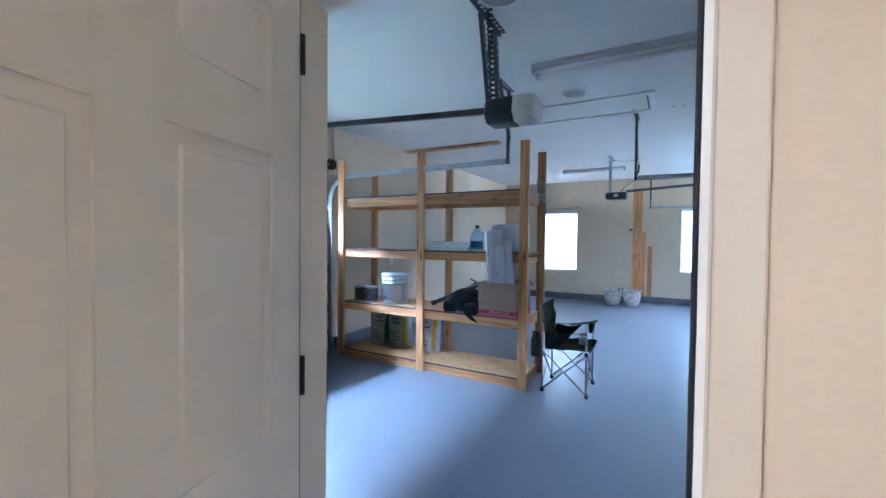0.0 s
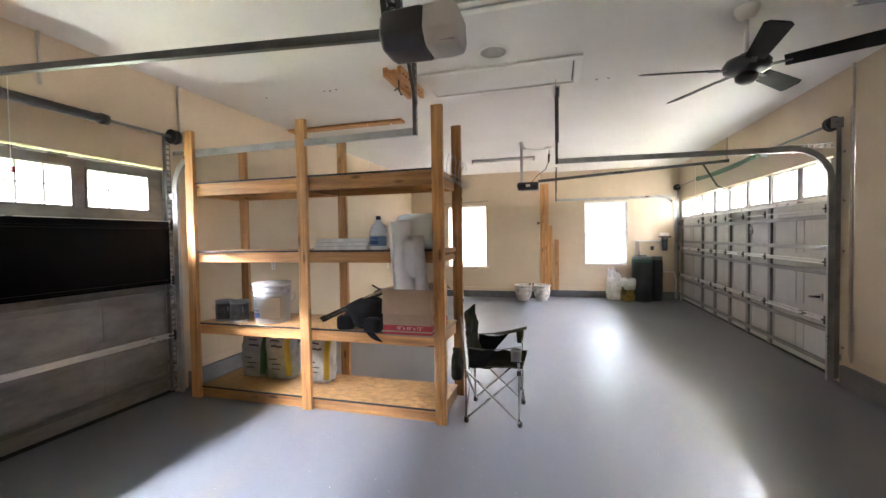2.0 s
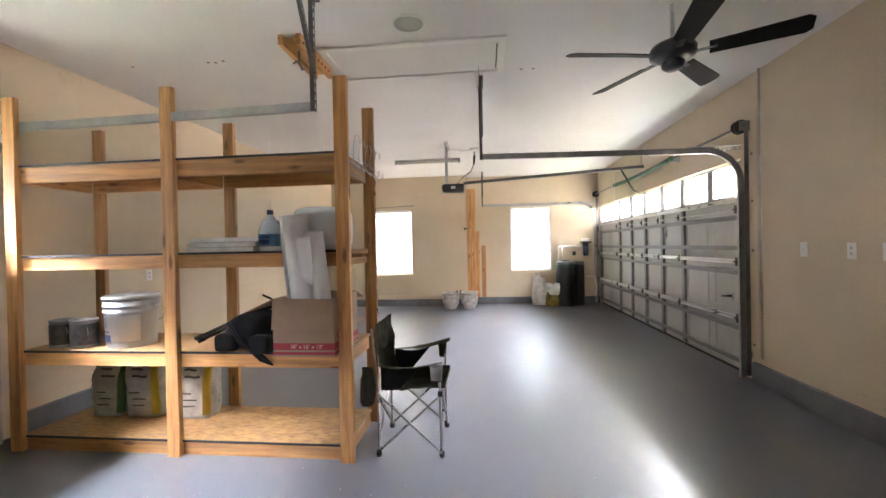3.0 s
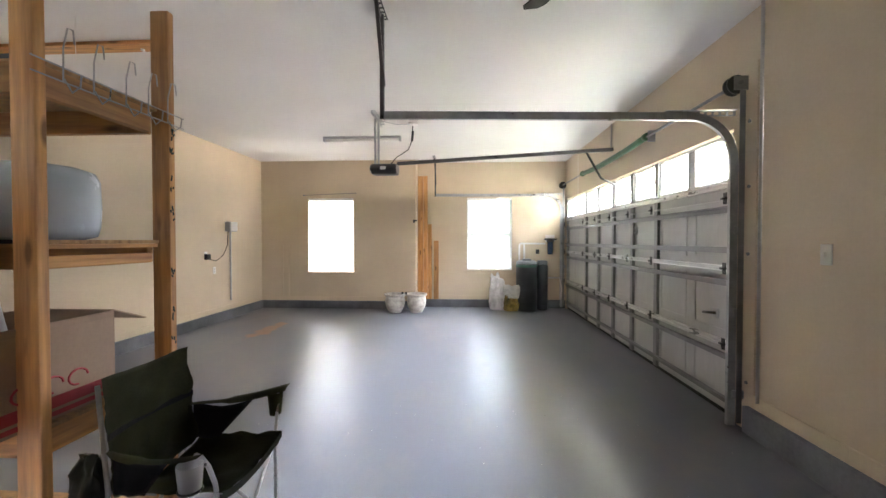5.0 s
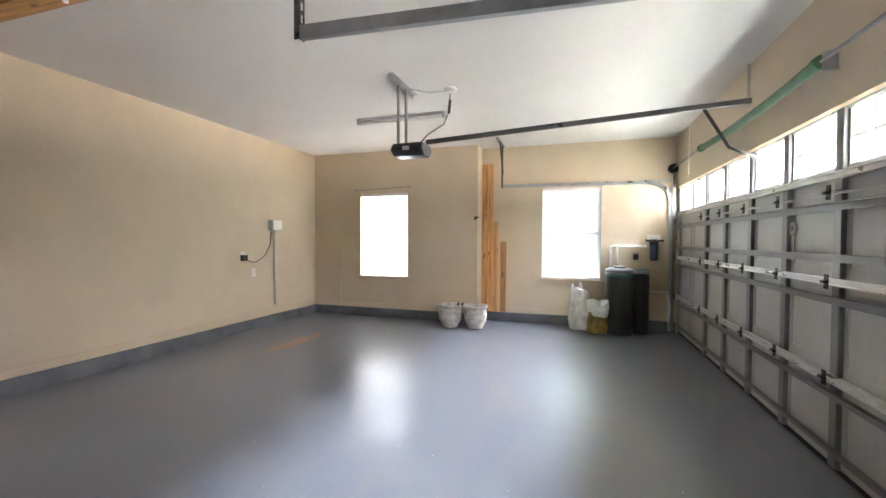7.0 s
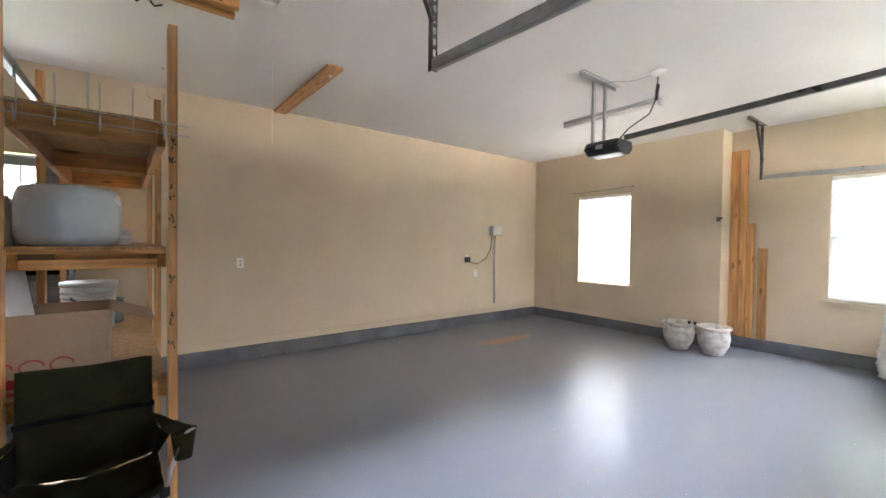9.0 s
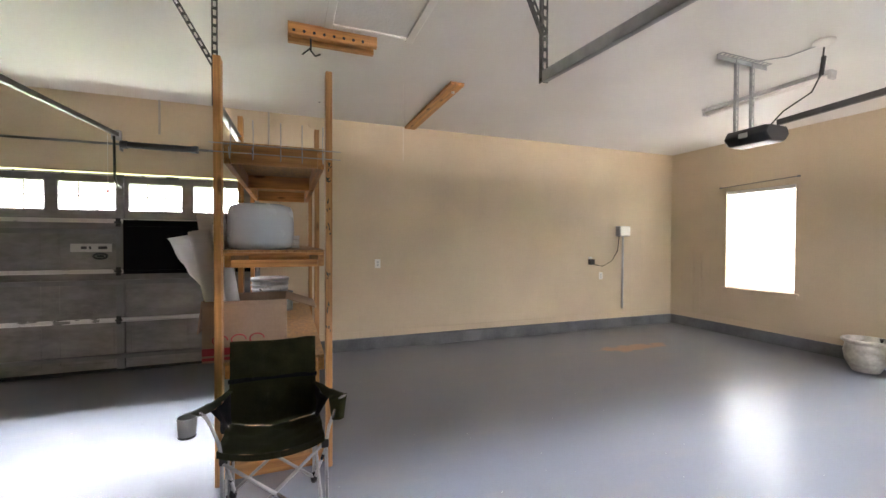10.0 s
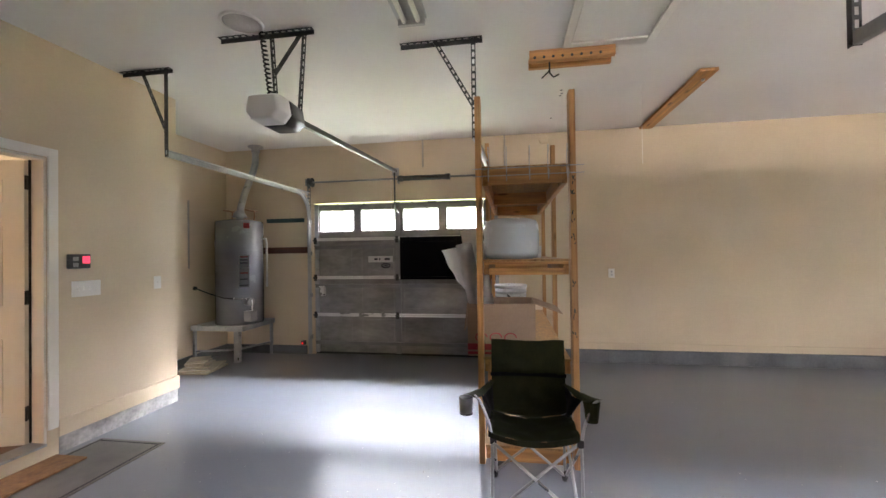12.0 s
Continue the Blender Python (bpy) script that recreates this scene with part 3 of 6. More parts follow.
# ---- house door ----
CREAMT = surface("cream_trim_paint", (0.56, 0.47, 0.35), (0.62, 0.53, 0.4), 2, 0.45, bump=0.05)
for yy0, yy1, nm, mat, lab in ((YS, YS + 0.018, "trim_door", WHITE, "white painted casing round the house door"), (YS - T - 0.018, YS - T, "trim_hall", CREAMT, "cream painted casing on the hall side of the door")):
    b = nb()
    box(b, DL - 0.07, DL - 0.004, yy0, yy1, HF if yy0 < 1.1 else 0.2, DT + 0.07, 0.004)
    box(b, DR + 0.004, DR + 0.07, yy0, yy1, HF if yy0 < 1.1 else 0.2, DT + 0.07, 0.004)
    box(b, DL - 0.004, DR + 0.004, yy0, yy1, DT + 0.004, DT + 0.07, 0.004)
    structure(nm, b, mat, lab, "trim")
b = nb()
box(b, DL, DL + 0.016, YS - T, YS, HF, DT)
box(b, DR - 0.012, DR, YS - T, YS, HF, DT)
box(b, DL + 0.016, DR - 0.012, YS - T, YS, DT - 0.016, DT)
structure("door_jamb", b, DOORW, "cream painted door jamb", "door frame")
b = nb()
box(b, DL + 0.016, DL + 0.026, YS - 0.117, YS - 0.104, HF + 0.02, DT - 0.016, 0.002)
box(b, DR - 0.02, DR - 0.012, YS - 0.112, YS - 0.088, HF + 0.02, DT - 0.016, 0.004)
structure("weatherstrip", b, RUBBER, "black rubber weatherstrip in the door frame", "weatherstrip")
b = nb()
box(b, DL + 0.016, DR - 0.012, YS - T, YS + 0.03, HF, HF + 0.018, 0.004)
structure("threshold", b, STEEL, "worn metal door threshold", "threshold")

dl = thing("door_1", (DL + 0.03, YS - T - 0.004, HF), "cream six-panel house door standing open", "door", "", "structure")
b = nb()
LX0, LX1, LY0, LY1, LZ0, LZ1 = DL + 0.004, DL + 0.044, YS - T - 0.895, YS - T - 0.008, HF + 0.012, DT - 0.02
box(b, LX0 + 0.006, LX1 - 0.006, LY0, LY1, LZ0, LZ1)
ym = (LY0 + LY1) / 2
for xx0, xx1 in ((LX0, LX0 + 0.006), (LX1 - 0.006, LX1)):
    for e in ((LY0, LY0 + 0.11, LZ0, LZ1), (LY1 - 0.11, LY1, LZ0, LZ1), (ym - 0.055, ym + 0.055, LZ0, LZ1)):
        box(b, xx0, xx1, *e)
    for za, zb in ((LZ0, LZ0 + 0.2), (LZ0 + 0.78, LZ0 + 0.95), (LZ0 + 1.58, LZ0 + 1.68), (LZ1 - 0.11, LZ1)):
        for ya, yb in ((LY0 + 0.11, ym - 0.055), (ym + 0.055, LY1 - 0.11)):
            box(b, xx0, xx1, ya, yb, za, zb)
part("leaf", b, DOORW, dl)
for za, zb in ((LZ0 + 0.2, LZ0 + 0.78), (LZ0 + 0.95, LZ0 + 1.58), (LZ0 + 1.68, LZ1 - 0.11)):
    for ya, yb in ((LY0 + 0.11, ym - 0.055), (ym + 0.055, LY1 - 0.11)):
        b = nb()
        box(b, LX0 + 0.001, LX1 - 0.001, ya + 0.03, yb - 0.03, za + 0.03, zb - 0.03, 0.005)
        part("panel", b, DOORW, dl)
for z in (0.33, 1.15, 1.97):
    b = nb()
    box(b, LX1 - 0.03, LX1 + 0.001, LY1, LY1 + 0.004, z - 0.05, z + 0.05)
    tube(b, [(LX1 + 0.002, LY1 + 0.01, z - 0.05), (LX1 + 0.002, LY1 + 0.01, z + 0.05)], 0.007)
    box(b, DL + 0.0165, DL + 0.0185, LY1 + 0.012, LY1 + 0.05, z - 0.05, z + 0.05)
    part("hinge", b, BLACKM, dl)

dl.matrix_basis = dl.matrix_basis @ Matrix.Rotation(radians(17), 4, "Z")

# ---- door tracks, shafts and openers ----
def rail_path(bm, pts, w=0.055, d=0.03, t=0.004):
    """A C-shaped steel track along points in one upright plane x-z; it opens to the side."""
    vs = [Vector(p) for p in pts]
    prof = [(-w / 2, d), (-w / 2, 0), (w / 2, 0), (w / 2, d), (w / 2 - t, d), (w / 2 - t, t), (-w / 2 + t, t), (-w / 2 + t, d)]
    rings = []
    for i, p in enumerate(vs):
        f = (vs[min(i + 1, len(vs) - 1)] - vs[max(i - 1, 0)]).normalized()
        side = Vector((0, 1, 0))
        nrm = f.cross(side).normalized()
        rings.append([bm.verts.new(p + nrm * a + side * c) for a, c in prof])
    for a, c in zip(rings, rings[1:]):
        for k in range(8):
            bm.faces.new((a[k], a[(k + 1) % 8], c[(k + 1) % 8], c[k]))
    bm.faces.new(rings[0])
    bm.faces.new(rings[-1][::-1])
    return bm


def angle_iron(bm, p, q, w=0.032, holes=True, flat=(0, 1, 0)):
    """A perforated angle: a strip of rungs between two edges, with a second leg at right angles."""
    p, q = Vector(p), Vector(q)
    d = (q - p)
    n = max(2, int(d.length / 0.05))
    d.normalize()
    s = (Vector(flat) - d * d.dot(Vector(flat))).normalized()
    u = d.cross(s)
    m = Matrix((s, d, u)).transposed().to_4x4()
    m.translation = p
    L = (q - p).length
    for e in ((0, 0.009), (w - 0.009, w)):
        box(bm, e[0], e[1], 0, L, 0, 0.003, 0, m)
    for k in range(n + 1):
        y = min(L - 0.018, k * L / n)
        box(bm, 0.009, w - 0.009, max(0, y), y + 0.018, 0, 0.003, 0, m)
    box(bm, 0, 0.003, 0, L, 0.003, w * 0.8, 0, m)
    return bm


def door_track(name, x_wall, s, y, y_end, z, x_end, label, brace):
    """An upright track, a quarter bend and a level track to its ceiling hanger."""
    tr = thing(name, (x_wall + s * 0.09, y, 0), label, "door track", "garage door tracks")
    xv = x_wall + s * 0.085
    r = 0.32
    b = nb()
    n = 10
    pts = [(xv, y, 0.02), (xv, y, z - r)]
    for k in range(1, n + 1):
        a = radians(90 * k / n)
        pts.append((xv + s * r * (1 - math.cos(a)), y, z - r + r * math.sin(a)))
    pts.append((x_end, y_end, z))
    rail_path(b, pts)
    part("track", b, STEEL, tr)
    for zz in (0.25, 0.85, 1.45, 1.9):
        b = nb()
        box(b, xv - s * 0.08, xv, y - 0.012, y + 0.02, zz - 0.03, zz + 0.03, 0.003)
        part("bracket", b, STEEL, tr)
    b = nb()
    angle_iron(b, (xv - s * 0.05, y - 0.035, 0.05), (xv - s * 0.05, y - 0.035, z + 0.2), 0.05)
    part("wall_angle", b, STRUT, tr)
    b = nb()
    angle_iron(b, (xv, y + 0.0, z + 0.035), (xv + s * 0.5, y, z + 0.035), 0.04, flat=(0, 0, -1))
    part("flag_angle", b, STEEL, tr)
    b = nb()
    angle_iron(b, (x_end, y_end, z - 0.03), (x_end, y_end, H - 0.002), 0.035)
    part("hanger", b, DARKST, tr)
    b = nb()
    angle_iron(b, (x_end + 0.01, y_end + 0.0, z + 0.2), (x_end + 0.01, y_end + brace, H - 0.01), 0.03, flat=(0, 1, 0))
    part("brace", b, DARKST, tr)
    b = nb()
    y0, y1 = sorted((y_end - brace * 0.3, y_end + brace * 1.9))
    angle_iron(b, (x_end - 0.02, y0, H - 0.004), (x_end - 0.02, y1, H - 0.004), 0.04, flat=(1, 0, 0))
    part("ceiling_bar", b, DARKST, tr)
    return tr


door_track("door_track", XW, 1, 1.63, 1.64, 2.29, -1.22, "galvanised steel track of the single door with perforated hanger", -0.22)
door_track("door_track", XW, 1, 4.28, 4.205, 2.29, -1.21, "galvanised steel track of the single door beside the rack", -0.28)
door_track("door_track", XE, -1, 6.02, 5.86, 2.28, -0.16, "galvanised steel track of the double door with perforated hanger", -0.25)
door_track("door_track", XE, -1, 11.37, 11.25, 2.31, -0.185, "galvanised steel track of the double door near the window", -0.3)


def spring_shaft(name, x, y0, y1, z, s0, s1, sag, mat, xw, label):
    """A torsion shaft with end drums and bearing plates, and its spring."""
    sh = thing(name, (x, (y0 + y1) / 2, z), label, "spring shaft", "torsion springs")
    b = nb()
    tube(b, [(x, y0, z), (x, y1, z)], 0.0127, 10)
    part("shaft", b, STRUT, sh)
    b = nb()
    n = 16
    tube(b, [(x, s0 + (s1 - s0) * k / n, z - sag * math.sin(math.pi * k / n)) for k in range(n + 1)], [0.034 + 0.002 * (k % 2) for k in range(n + 1)], 12)
    part("spring", b, mat, sh)
    for y in (s0, s1):
        b = nb()
        tube(b, [(x, y - 0.03, z), (x, y + 0.03, z)], 0.042, 12)
        part("spring_cone", b, mat if mat is GREEN else BLACKM, sh)
    for y, d in ((y0 + 0.05, 1), (y1 - 0.05, -1)):
        b = nb()
        tube(b, [(x, y, z), (x, y + d * 0.012, z), (x, y + d * 0.014, z), (x, y + d * 0.05, z), (x, y + d * 0.052, z), (x, y + d * 0.062, z)], [0.068, 0.068, 0.05, 0.05, 0.068, 0.068], 20)
        part("drum", b, BLACKM, sh)
        b = nb()
        box(b, min(x - 0.04, xw), max(x + 0.04, xw), y - d * 0.03, y - d * 0.024, z - 0.05, z + 0.05)
        part("bearing_plate", b, STRUT, sh)
    b = nb()
    box(b, min(x, xw), max(x, xw), s0 - 0.045, s0 - 0.039, z - 0.06, z + 0.06)
    part("bearing_plate", b, STEEL, sh)
    return sh


spring_shaft("torsion_spring", XW + 0.1, 1.6, 4.36, 2.46, 3.0, 3.66, 0.0, BLACKM, XW, "black torsion spring on a steel shaft above the single door")
spring_shaft("torsion_spring", XE - 0.08, 5.96, 11.4, 2.5, 7.5, 9.9, 0.035, GREEN, XE, "sagging green torsion spring on a steel shaft above the double door")

def loft(bm, stations, prof, cut=2, r=0.12):
    """A moulded case along x: one outline in y and z, rounded by two cuts at each corner, scaled about its middle at each station."""
    cy, cz = sum(p[0] for p in prof) / len(prof), sum(p[1] for p in prof) / len(prof)
    ring = []
    for i, p in enumerate(prof):
        a, c = Vector(prof[i - 1]), Vector(prof[(i + 1) % len(prof)])
        v = Vector(p)
        for k in range(cut + 1):
            f = k / cut
            q = (v + (a - v) * r) * (1 - f) ** 2 + v * 2 * f * (1 - f) + (v + (c - v) * r) * f ** 2
            ring.append(q)
    rings = [[bm.verts.new((x, cy + (q.x - cy) * k, cz + (q.y - cz) * k)) for q in ring] for x, k in stations]
    m = len(ring)
    for a, c in zip(rings, rings[1:]):
        for k in range(m):
            bm.faces.new((a[k], a[(k + 1) % m], c[(k + 1) % m], c[k])).smooth = True
    bm.faces.new(rings[0][::-1])
    bm.faces.new(rings[-1])
    return bm


CREAM = see_through("opener_lens", (0.78, 0.78, 0.76), 0.3, 0.35)
SHELLG = surface("opener_shell", (0.45, 0.45, 0.45), (0.52, 0.52, 0.52), 4, 0.4, bump=0.02)

op = thing("garage_opener", (-0.72, 2.965, 2.24), "ceiling-hung black garage door opener with a white light lens", "opener", "garage openers")
b = nb()
prof = [(2.83, 2.33), (2.85, 2.44), (3.06, 2.44), (3.08, 2.33), (3.03, 2.275), (2.88, 2.275)]
loft(b, [(-0.9, 0.82), (-0.88, 0.97), (-0.72, 1.0), (-0.7, 0.96)], prof)
part("motor_case", b, BLACKP, op)
b = nb()
loft(b, [(-0.7, 0.98), (-0.66, 1.0), (-0.61, 0.99), (-0.58, 0.95), (-0.565, 0.88), (-0.56, 0.78)], prof, 3)
part("light_lens", b, CREAM, op, "milky white rounded light lens")
for k in range(5):
    b = nb()
    box(b, -0.64 + k * 0.004, -0.575 + k * 0.002, 2.87 + k * 0.035, 2.885 + k * 0.035, 2.285, 2.291)
    part("vent_slot", b, SHELLG, op)
b = nb()
box(b, 0, 2.77, -0.018, 0.018, 0, 0.042, 0.004, Matrix.Translation((-0.89, 2.965, 2.37)) @ Matrix.Rotation(radians(180.3), 4, "Z") @ Matrix.Rotation(radians(-3.4), 4, "Y"))
part("rail", b, DARKST, op)
b = nb()
tube(b, [(-3.55, 2.95, 2.52), (-3.56, 2.95, 2.1), (-3.6, 2.95, 2.03), (-3.72, 2.95, 2.0)], 0.012, 6)
part("door_arm", b, BLACKM, op)
b = nb()
box(b, -3.68, -3.62, 2.9, 2.98, 2.5, 2.6, 0.004)
part("header_bracket", b, STEEL, op)
b = nb()
tube(b, [(-3.42, 2.94, 2.5), (-3.42, 2.94, 1.95)], 0.0025, 5)
part("pull_cord", b, WHITE, op)
b = nb()
box(b, -3.45, -3.39, 2.93, 2.95, 1.91, 1.95, 0.006)
part("pull_handle", b, plain("red_plastic", (0.35, 0.03, 0.03), 0.4), op, "red pull handle")
for p, q in (((-0.86, 3.03, 2.4), (-0.9, 3.05, H - 0.01)), ((-0.86, 2.86, 2.4), (-0.9, 2.8, H - 0.01)), ((-0.86, 2.85, 2.7), (-0.9, 3.02, H - 0.02))):
    b = nb()
    angle_iron(b, p, q, 0.034)
    part("hanger", b, DARKST, op)
b = nb()
angle_iron(b, (-0.9, 2.42, H - 0.004), (-0.9, 3.14, H - 0.004), 0.04, flat=(1, 0, 0))
part("ceiling_bar", b, DARKST, op)
b = nb()
n = 120
tube(b, [(-0.84 + 0.016 * math.cos(k * 0.9), 2.86 - 0.08 * k / n + 0.016 * math.sin(k * 0.9), 2.42 + (H - 2.44) * k / n) for k in range(n + 1)], 0.007, 5)
part("power_cord", b, RUBBER, op, "coiled black cord")

op = thing("garage_opener", (-0.62, 8.3, 2.24), "ceiling-hung black garage door opener above the open floor", "opener", "garage openers")
b = nb()
loft(b, [(-0.82, 0.75), (-0.79, 0.97), (-0.5, 1.0), (-0.47, 0.9)], [(8.13, 2.31), (8.17, 2.375), (8.41, 2.375), (8.44, 2.31), (8.38, 2.245), (8.2, 2.245)])
part("motor_case", b, BLACKP, op)
b = nb()
box(b, -0.67, -0.6, 8.124, 8.13, 2.29, 2.33, 0.003)
part("badge", b, SHELLG, op, "small grey badge")
b = nb()
box(b, -0.82, -0.79, 8.19, 8.38, 2.26, 2.35, 0.012)
part("end_cap", b, SHELLG, op)
b = nb()
box(b, 0, 2.84, -0.018, 0.018, 0, 0.045, 0.004, Matrix.Translation((-0.48, 8.3, 2.37)) @ Matrix.Rotation(radians(2.2), 4, "Z") @ Matrix.Rotation(radians(-3.6), 4, "Y"))
part("rail", b, DARKST, op)
b = nb()
tube(b, [(2.0, 8.4, 2.54), (2.2, 8.42, 2.2), (2.4, 8.42, 2.1)], 0.014, 6)
part("door_arm", b, BLACKM, op)
b = nb()
tube(b, [(1.9, 8.4, 2.5), (1.9, 8.4, 1.98)], 0.0025, 5)
part("pull_cord", b, WHITE, op)
for y in (8.2, 8.4):
    b = nb()
    angle_iron(b, (-0.74, y, 2.35), (-0.74, y, H - 0.01), 0.03)
    part("hanger", b, STEEL, op)
b = nb()
angle_iron(b, (-0.75, 7.97, H - 0.004), (-0.75, 8.6, H - 0.004), 0.05, flat=(1, 0, 0))
part("ceiling_bar", b, STEEL, op)
b = nb()
tube(b, [(-0.6, 8.36, 2.375), (-0.5, 8.4, 2.5), (-0.36, 8.5, 2.62), (-0.31, 8.52, 2.75), (-0.3, 8.53, 2.95)], 0.006, 6)
tube(b, [(-0.31, 8.52, 2.74), (-0.3, 8.53, 2.88)], 0.016, 8)
part("power_cord", b, RUBBER, op, "black power cord")
b = nb()
tube(b, [(-0.74, 8.3, H - 0.03), (-0.5, 8.45, H - 0.05), (-0.3, 8.53, H - 0.02)], 0.004, 5)
part("wire", b, STEEL, op)
b = nb()
lathe(b, [(0.0, -0.001), (0.07, -0.001), (0.07, -0.022), (0.03, -0.035), (0, -0.035)], -0.3, 8.53, H, 20)
single("ceiling_outlet", b, WHITE, "white round ceiling outlet with a plug", "outlet")

# ---- ceiling things ----
def tube_light(x0, x1, y0, y1, label):
    t = thing("tube_light", ((x0 + x1) / 2, (y0 + y1) / 2, H - 0.07), label, "ceiling light", "tube lights")
    b = nb()
    box(b, x0, x1, y0, y1, H - 0.035, H - 0.001, 0.006)
    part("housing", b, SHELLG, t)
    for y in (y0 + (y1 - y0) * 0.27, y0 + (y1 - y0) * 0.73):
        b = nb()
        tube(b, [(x0 + 0.03, y, H - 0.055), (x1 - 0.03, y, H - 0.055)], 0.017, 10)
        part("tube", b, WHITE, t, "unlit white tube")
    for x in (x0, x1 - 0.03):
        b = nb()
        box(b, x, x + 0.03, y0 + 0.01, y1 - 0.01, H - 0.08, H - 0.034, 0.004)
        part("end_holder", b, SHELLG, t)
    return t


tube_light(-0.86, 0.43, 3.75, 3.95, "unlit twin-tube fluorescent batten on the ceiling")
tube_light(-1.8, -0.58, 9.2, 9.3, "slim unlit fluorescent batten on the ceiling")


def speaker(x, y, r):
    t = thing("ceiling_speaker", (x, y, H - 0.012), "round flush white ceiling speaker with a grille", "speaker", "ceiling speakers")
    b = nb()
    lathe(b, [(r, -0.001), (r, -0.008), (r - 0.012, -0.014), (r - 0.02, -0.008), (r - 0.02, -0.001)], x, y, H, 36)
    part("rim", b, WHITE, t)
    b = nb()
    lathe(b, [(r - 0.021, -0.001), (r - 0.021, -0.006), (0.0, -0.008)], x, y, H, 36)
    part("grille", b, surface("speaker_mesh", (0.42, 0.4, 0.37), (0.52, 0.5, 0.47), 60, 0.7, bump=0.6, fine=300), t)


speaker(-0.67, 4.63, 0.125)
speaker(-0.735, 2.70, 0.14)

ha = thing("attic_hatch", (-0.71, 5.22, H - 0.03), "white painted pull-down attic hatch in a moulded frame", "hatch", "", "structure")
b = nb()
for e in ((-1.47, 0.05, 4.885, 4.945), (-1.47, 0.05, 5.49, 5.55), (-1.47, -1.41, 4.945, 5.49), (-0.01, 0.05, 4.945, 5.49)):
    box(b, *e, H - 0.02, H - 0.001, 0.005)
part("frame", b, WHITE, ha)
b = nb()
box(b, -1.405, -0.015, 4.95, 5.485, H - 0.008, H - 0.001)
part("panel", b, CEIL, ha)
# dark strip laid on the panel as the shade inside the frame's end
b = nb()
box(b, -0.03, -0.02, 5.0, 5.44, H - 0.012, H - 0.008)
part("inner_shade_strip", b, DARKEDGE, ha)

lg = thing("ceiling_ledger", (-1.58, 4.91, H - 0.14), "short box of pine boards screwed to the ceiling, with hooks", "board")
for e in ((-1.67, -1.63, 4.64, 5.28, H - 0.08, H - 0.001), (-1.53, -1.49, 4.64, 5.28, H - 0.085, H - 0.001)):
    b = nb()
    box(b, *e, 0.003)
    part("side_board", b, PINE_Y, lg)
b = nb()
box(b, -1.629, -1.531, 4.66, 5.26, H - 0.05, H - 0.02, 0.003)
part("bottom_board", b, PINE_Y, lg)
b = nb()
tube(b, [(-1.58, 4.8, H - 0.06), (-1.58, 4.8, H - 0.15), (-1.57, 4.83, H - 0.19), (-1.57, 4.87, H - 0.17)], 0.007, 6)
tube(b, [(-1.58, 4.8, H - 0.13), (-1.6, 4.74, H - 0.18)], 0.006, 6)
part("hook", b, BLACKM, lg)
for k in range(8):
    b = nb()
    tube(b, [(-1.488, 4.68 + k * 0.07, H - 0.062), (-1.484, 4.68 + k * 0.07, H - 0.062)], 0.011, 8)
    part("screw_hole", b, DARKEDGE, lg)
bo = thing("ceiling_board", (-2.93, 6.2, H - 0.03), "long pine board screwed flat to the ceiling", "board")
b = nb()
box(b, XW + 0.01, -2.08, 6.12, 6.27, H - 0.03, H - 0.001, 0.004)
part("plank", b, PINE_X, bo)
b = nb()
lathe(b, [(0, -0.05), (0.015, -0.045), (0.017, -0.03), (0.012, -0.03)], -2.26, 6.22, H, 14)
part("knob", b, WHITE, bo)
b = nb()
tube(b, [(-2.35, 5.72, H), (-2.35, 5.72, 2.25)], 0.002, 5)
single("hanging_string", b, WHITE, "thin white string hanging from the ceiling", "string")
b = nb()
box(b, 1.72, 1.98, 4.43, 4.68, H - 0.012, H - 0.001, 0.003)
v = single("ceiling_vent", b, WHITE, "white square louvred ceiling vent", "vent")
for k in range(5):
    b = nb()
    box(b, 1.745, 1.955, -0.018, 0.018, -0.0015, 0.0015, 0, Matrix.Translation((0, 4.47 + k * 0.043, H - 0.022)) @ Matrix.Rotation(radians(35), 4, "X"))
    part("slat", b, SHELLG, v)

# ceiling fan
FX, FY = 1.08, 4.5
fan = thing("ceiling_fan", (FX, FY, 2.5), "black five-blade ceiling fan on a white downrod", "fan")
b = nb()
lathe(b, [(0.075, -0.001), (0.075, -0.02), (0.05, -0.07), (0.018, -0.085), (0.0, -0.085)], FX, FY, H, 28)
part("canopy", b, WHITE, fan)
b = nb()
tube(b, [(FX, FY, H - 0.08), (FX, FY, 2.68)], 0.013, 12)
part("downrod", b, SHELLG, fan)
b = nb()
lathe(b, [(0.0, 0.13), (0.04, 0.128), (0.06, 0.1), (0.12, 0.09), (0.14, 0.06), (0.135, 0.02), (0.09, 0.0), (0.0, 0.0)], FX, FY, 2.56, 36)
part("motor_housing", b, BLACKM, fan)
b = nb()
lathe(b, [(0.0, -0.07), (0.04, -0.068), (0.065, -0.05), (0.07, -0.02), (0.05, 0.0), (0, 0)], FX, FY, 2.56, 28)
part("switch_cap", b, BLACKM, fan)
blade = surface("blade_finish", (0.004, 0.004, 0.003), (0.01, 0.008, 0.007), 4, 0.6, stretch=(1, 1, 1), bump=0.05)
blade.node_tree.nodes["Principled BSDF"].inputs["Specular IOR Level"].default_value = 0.2
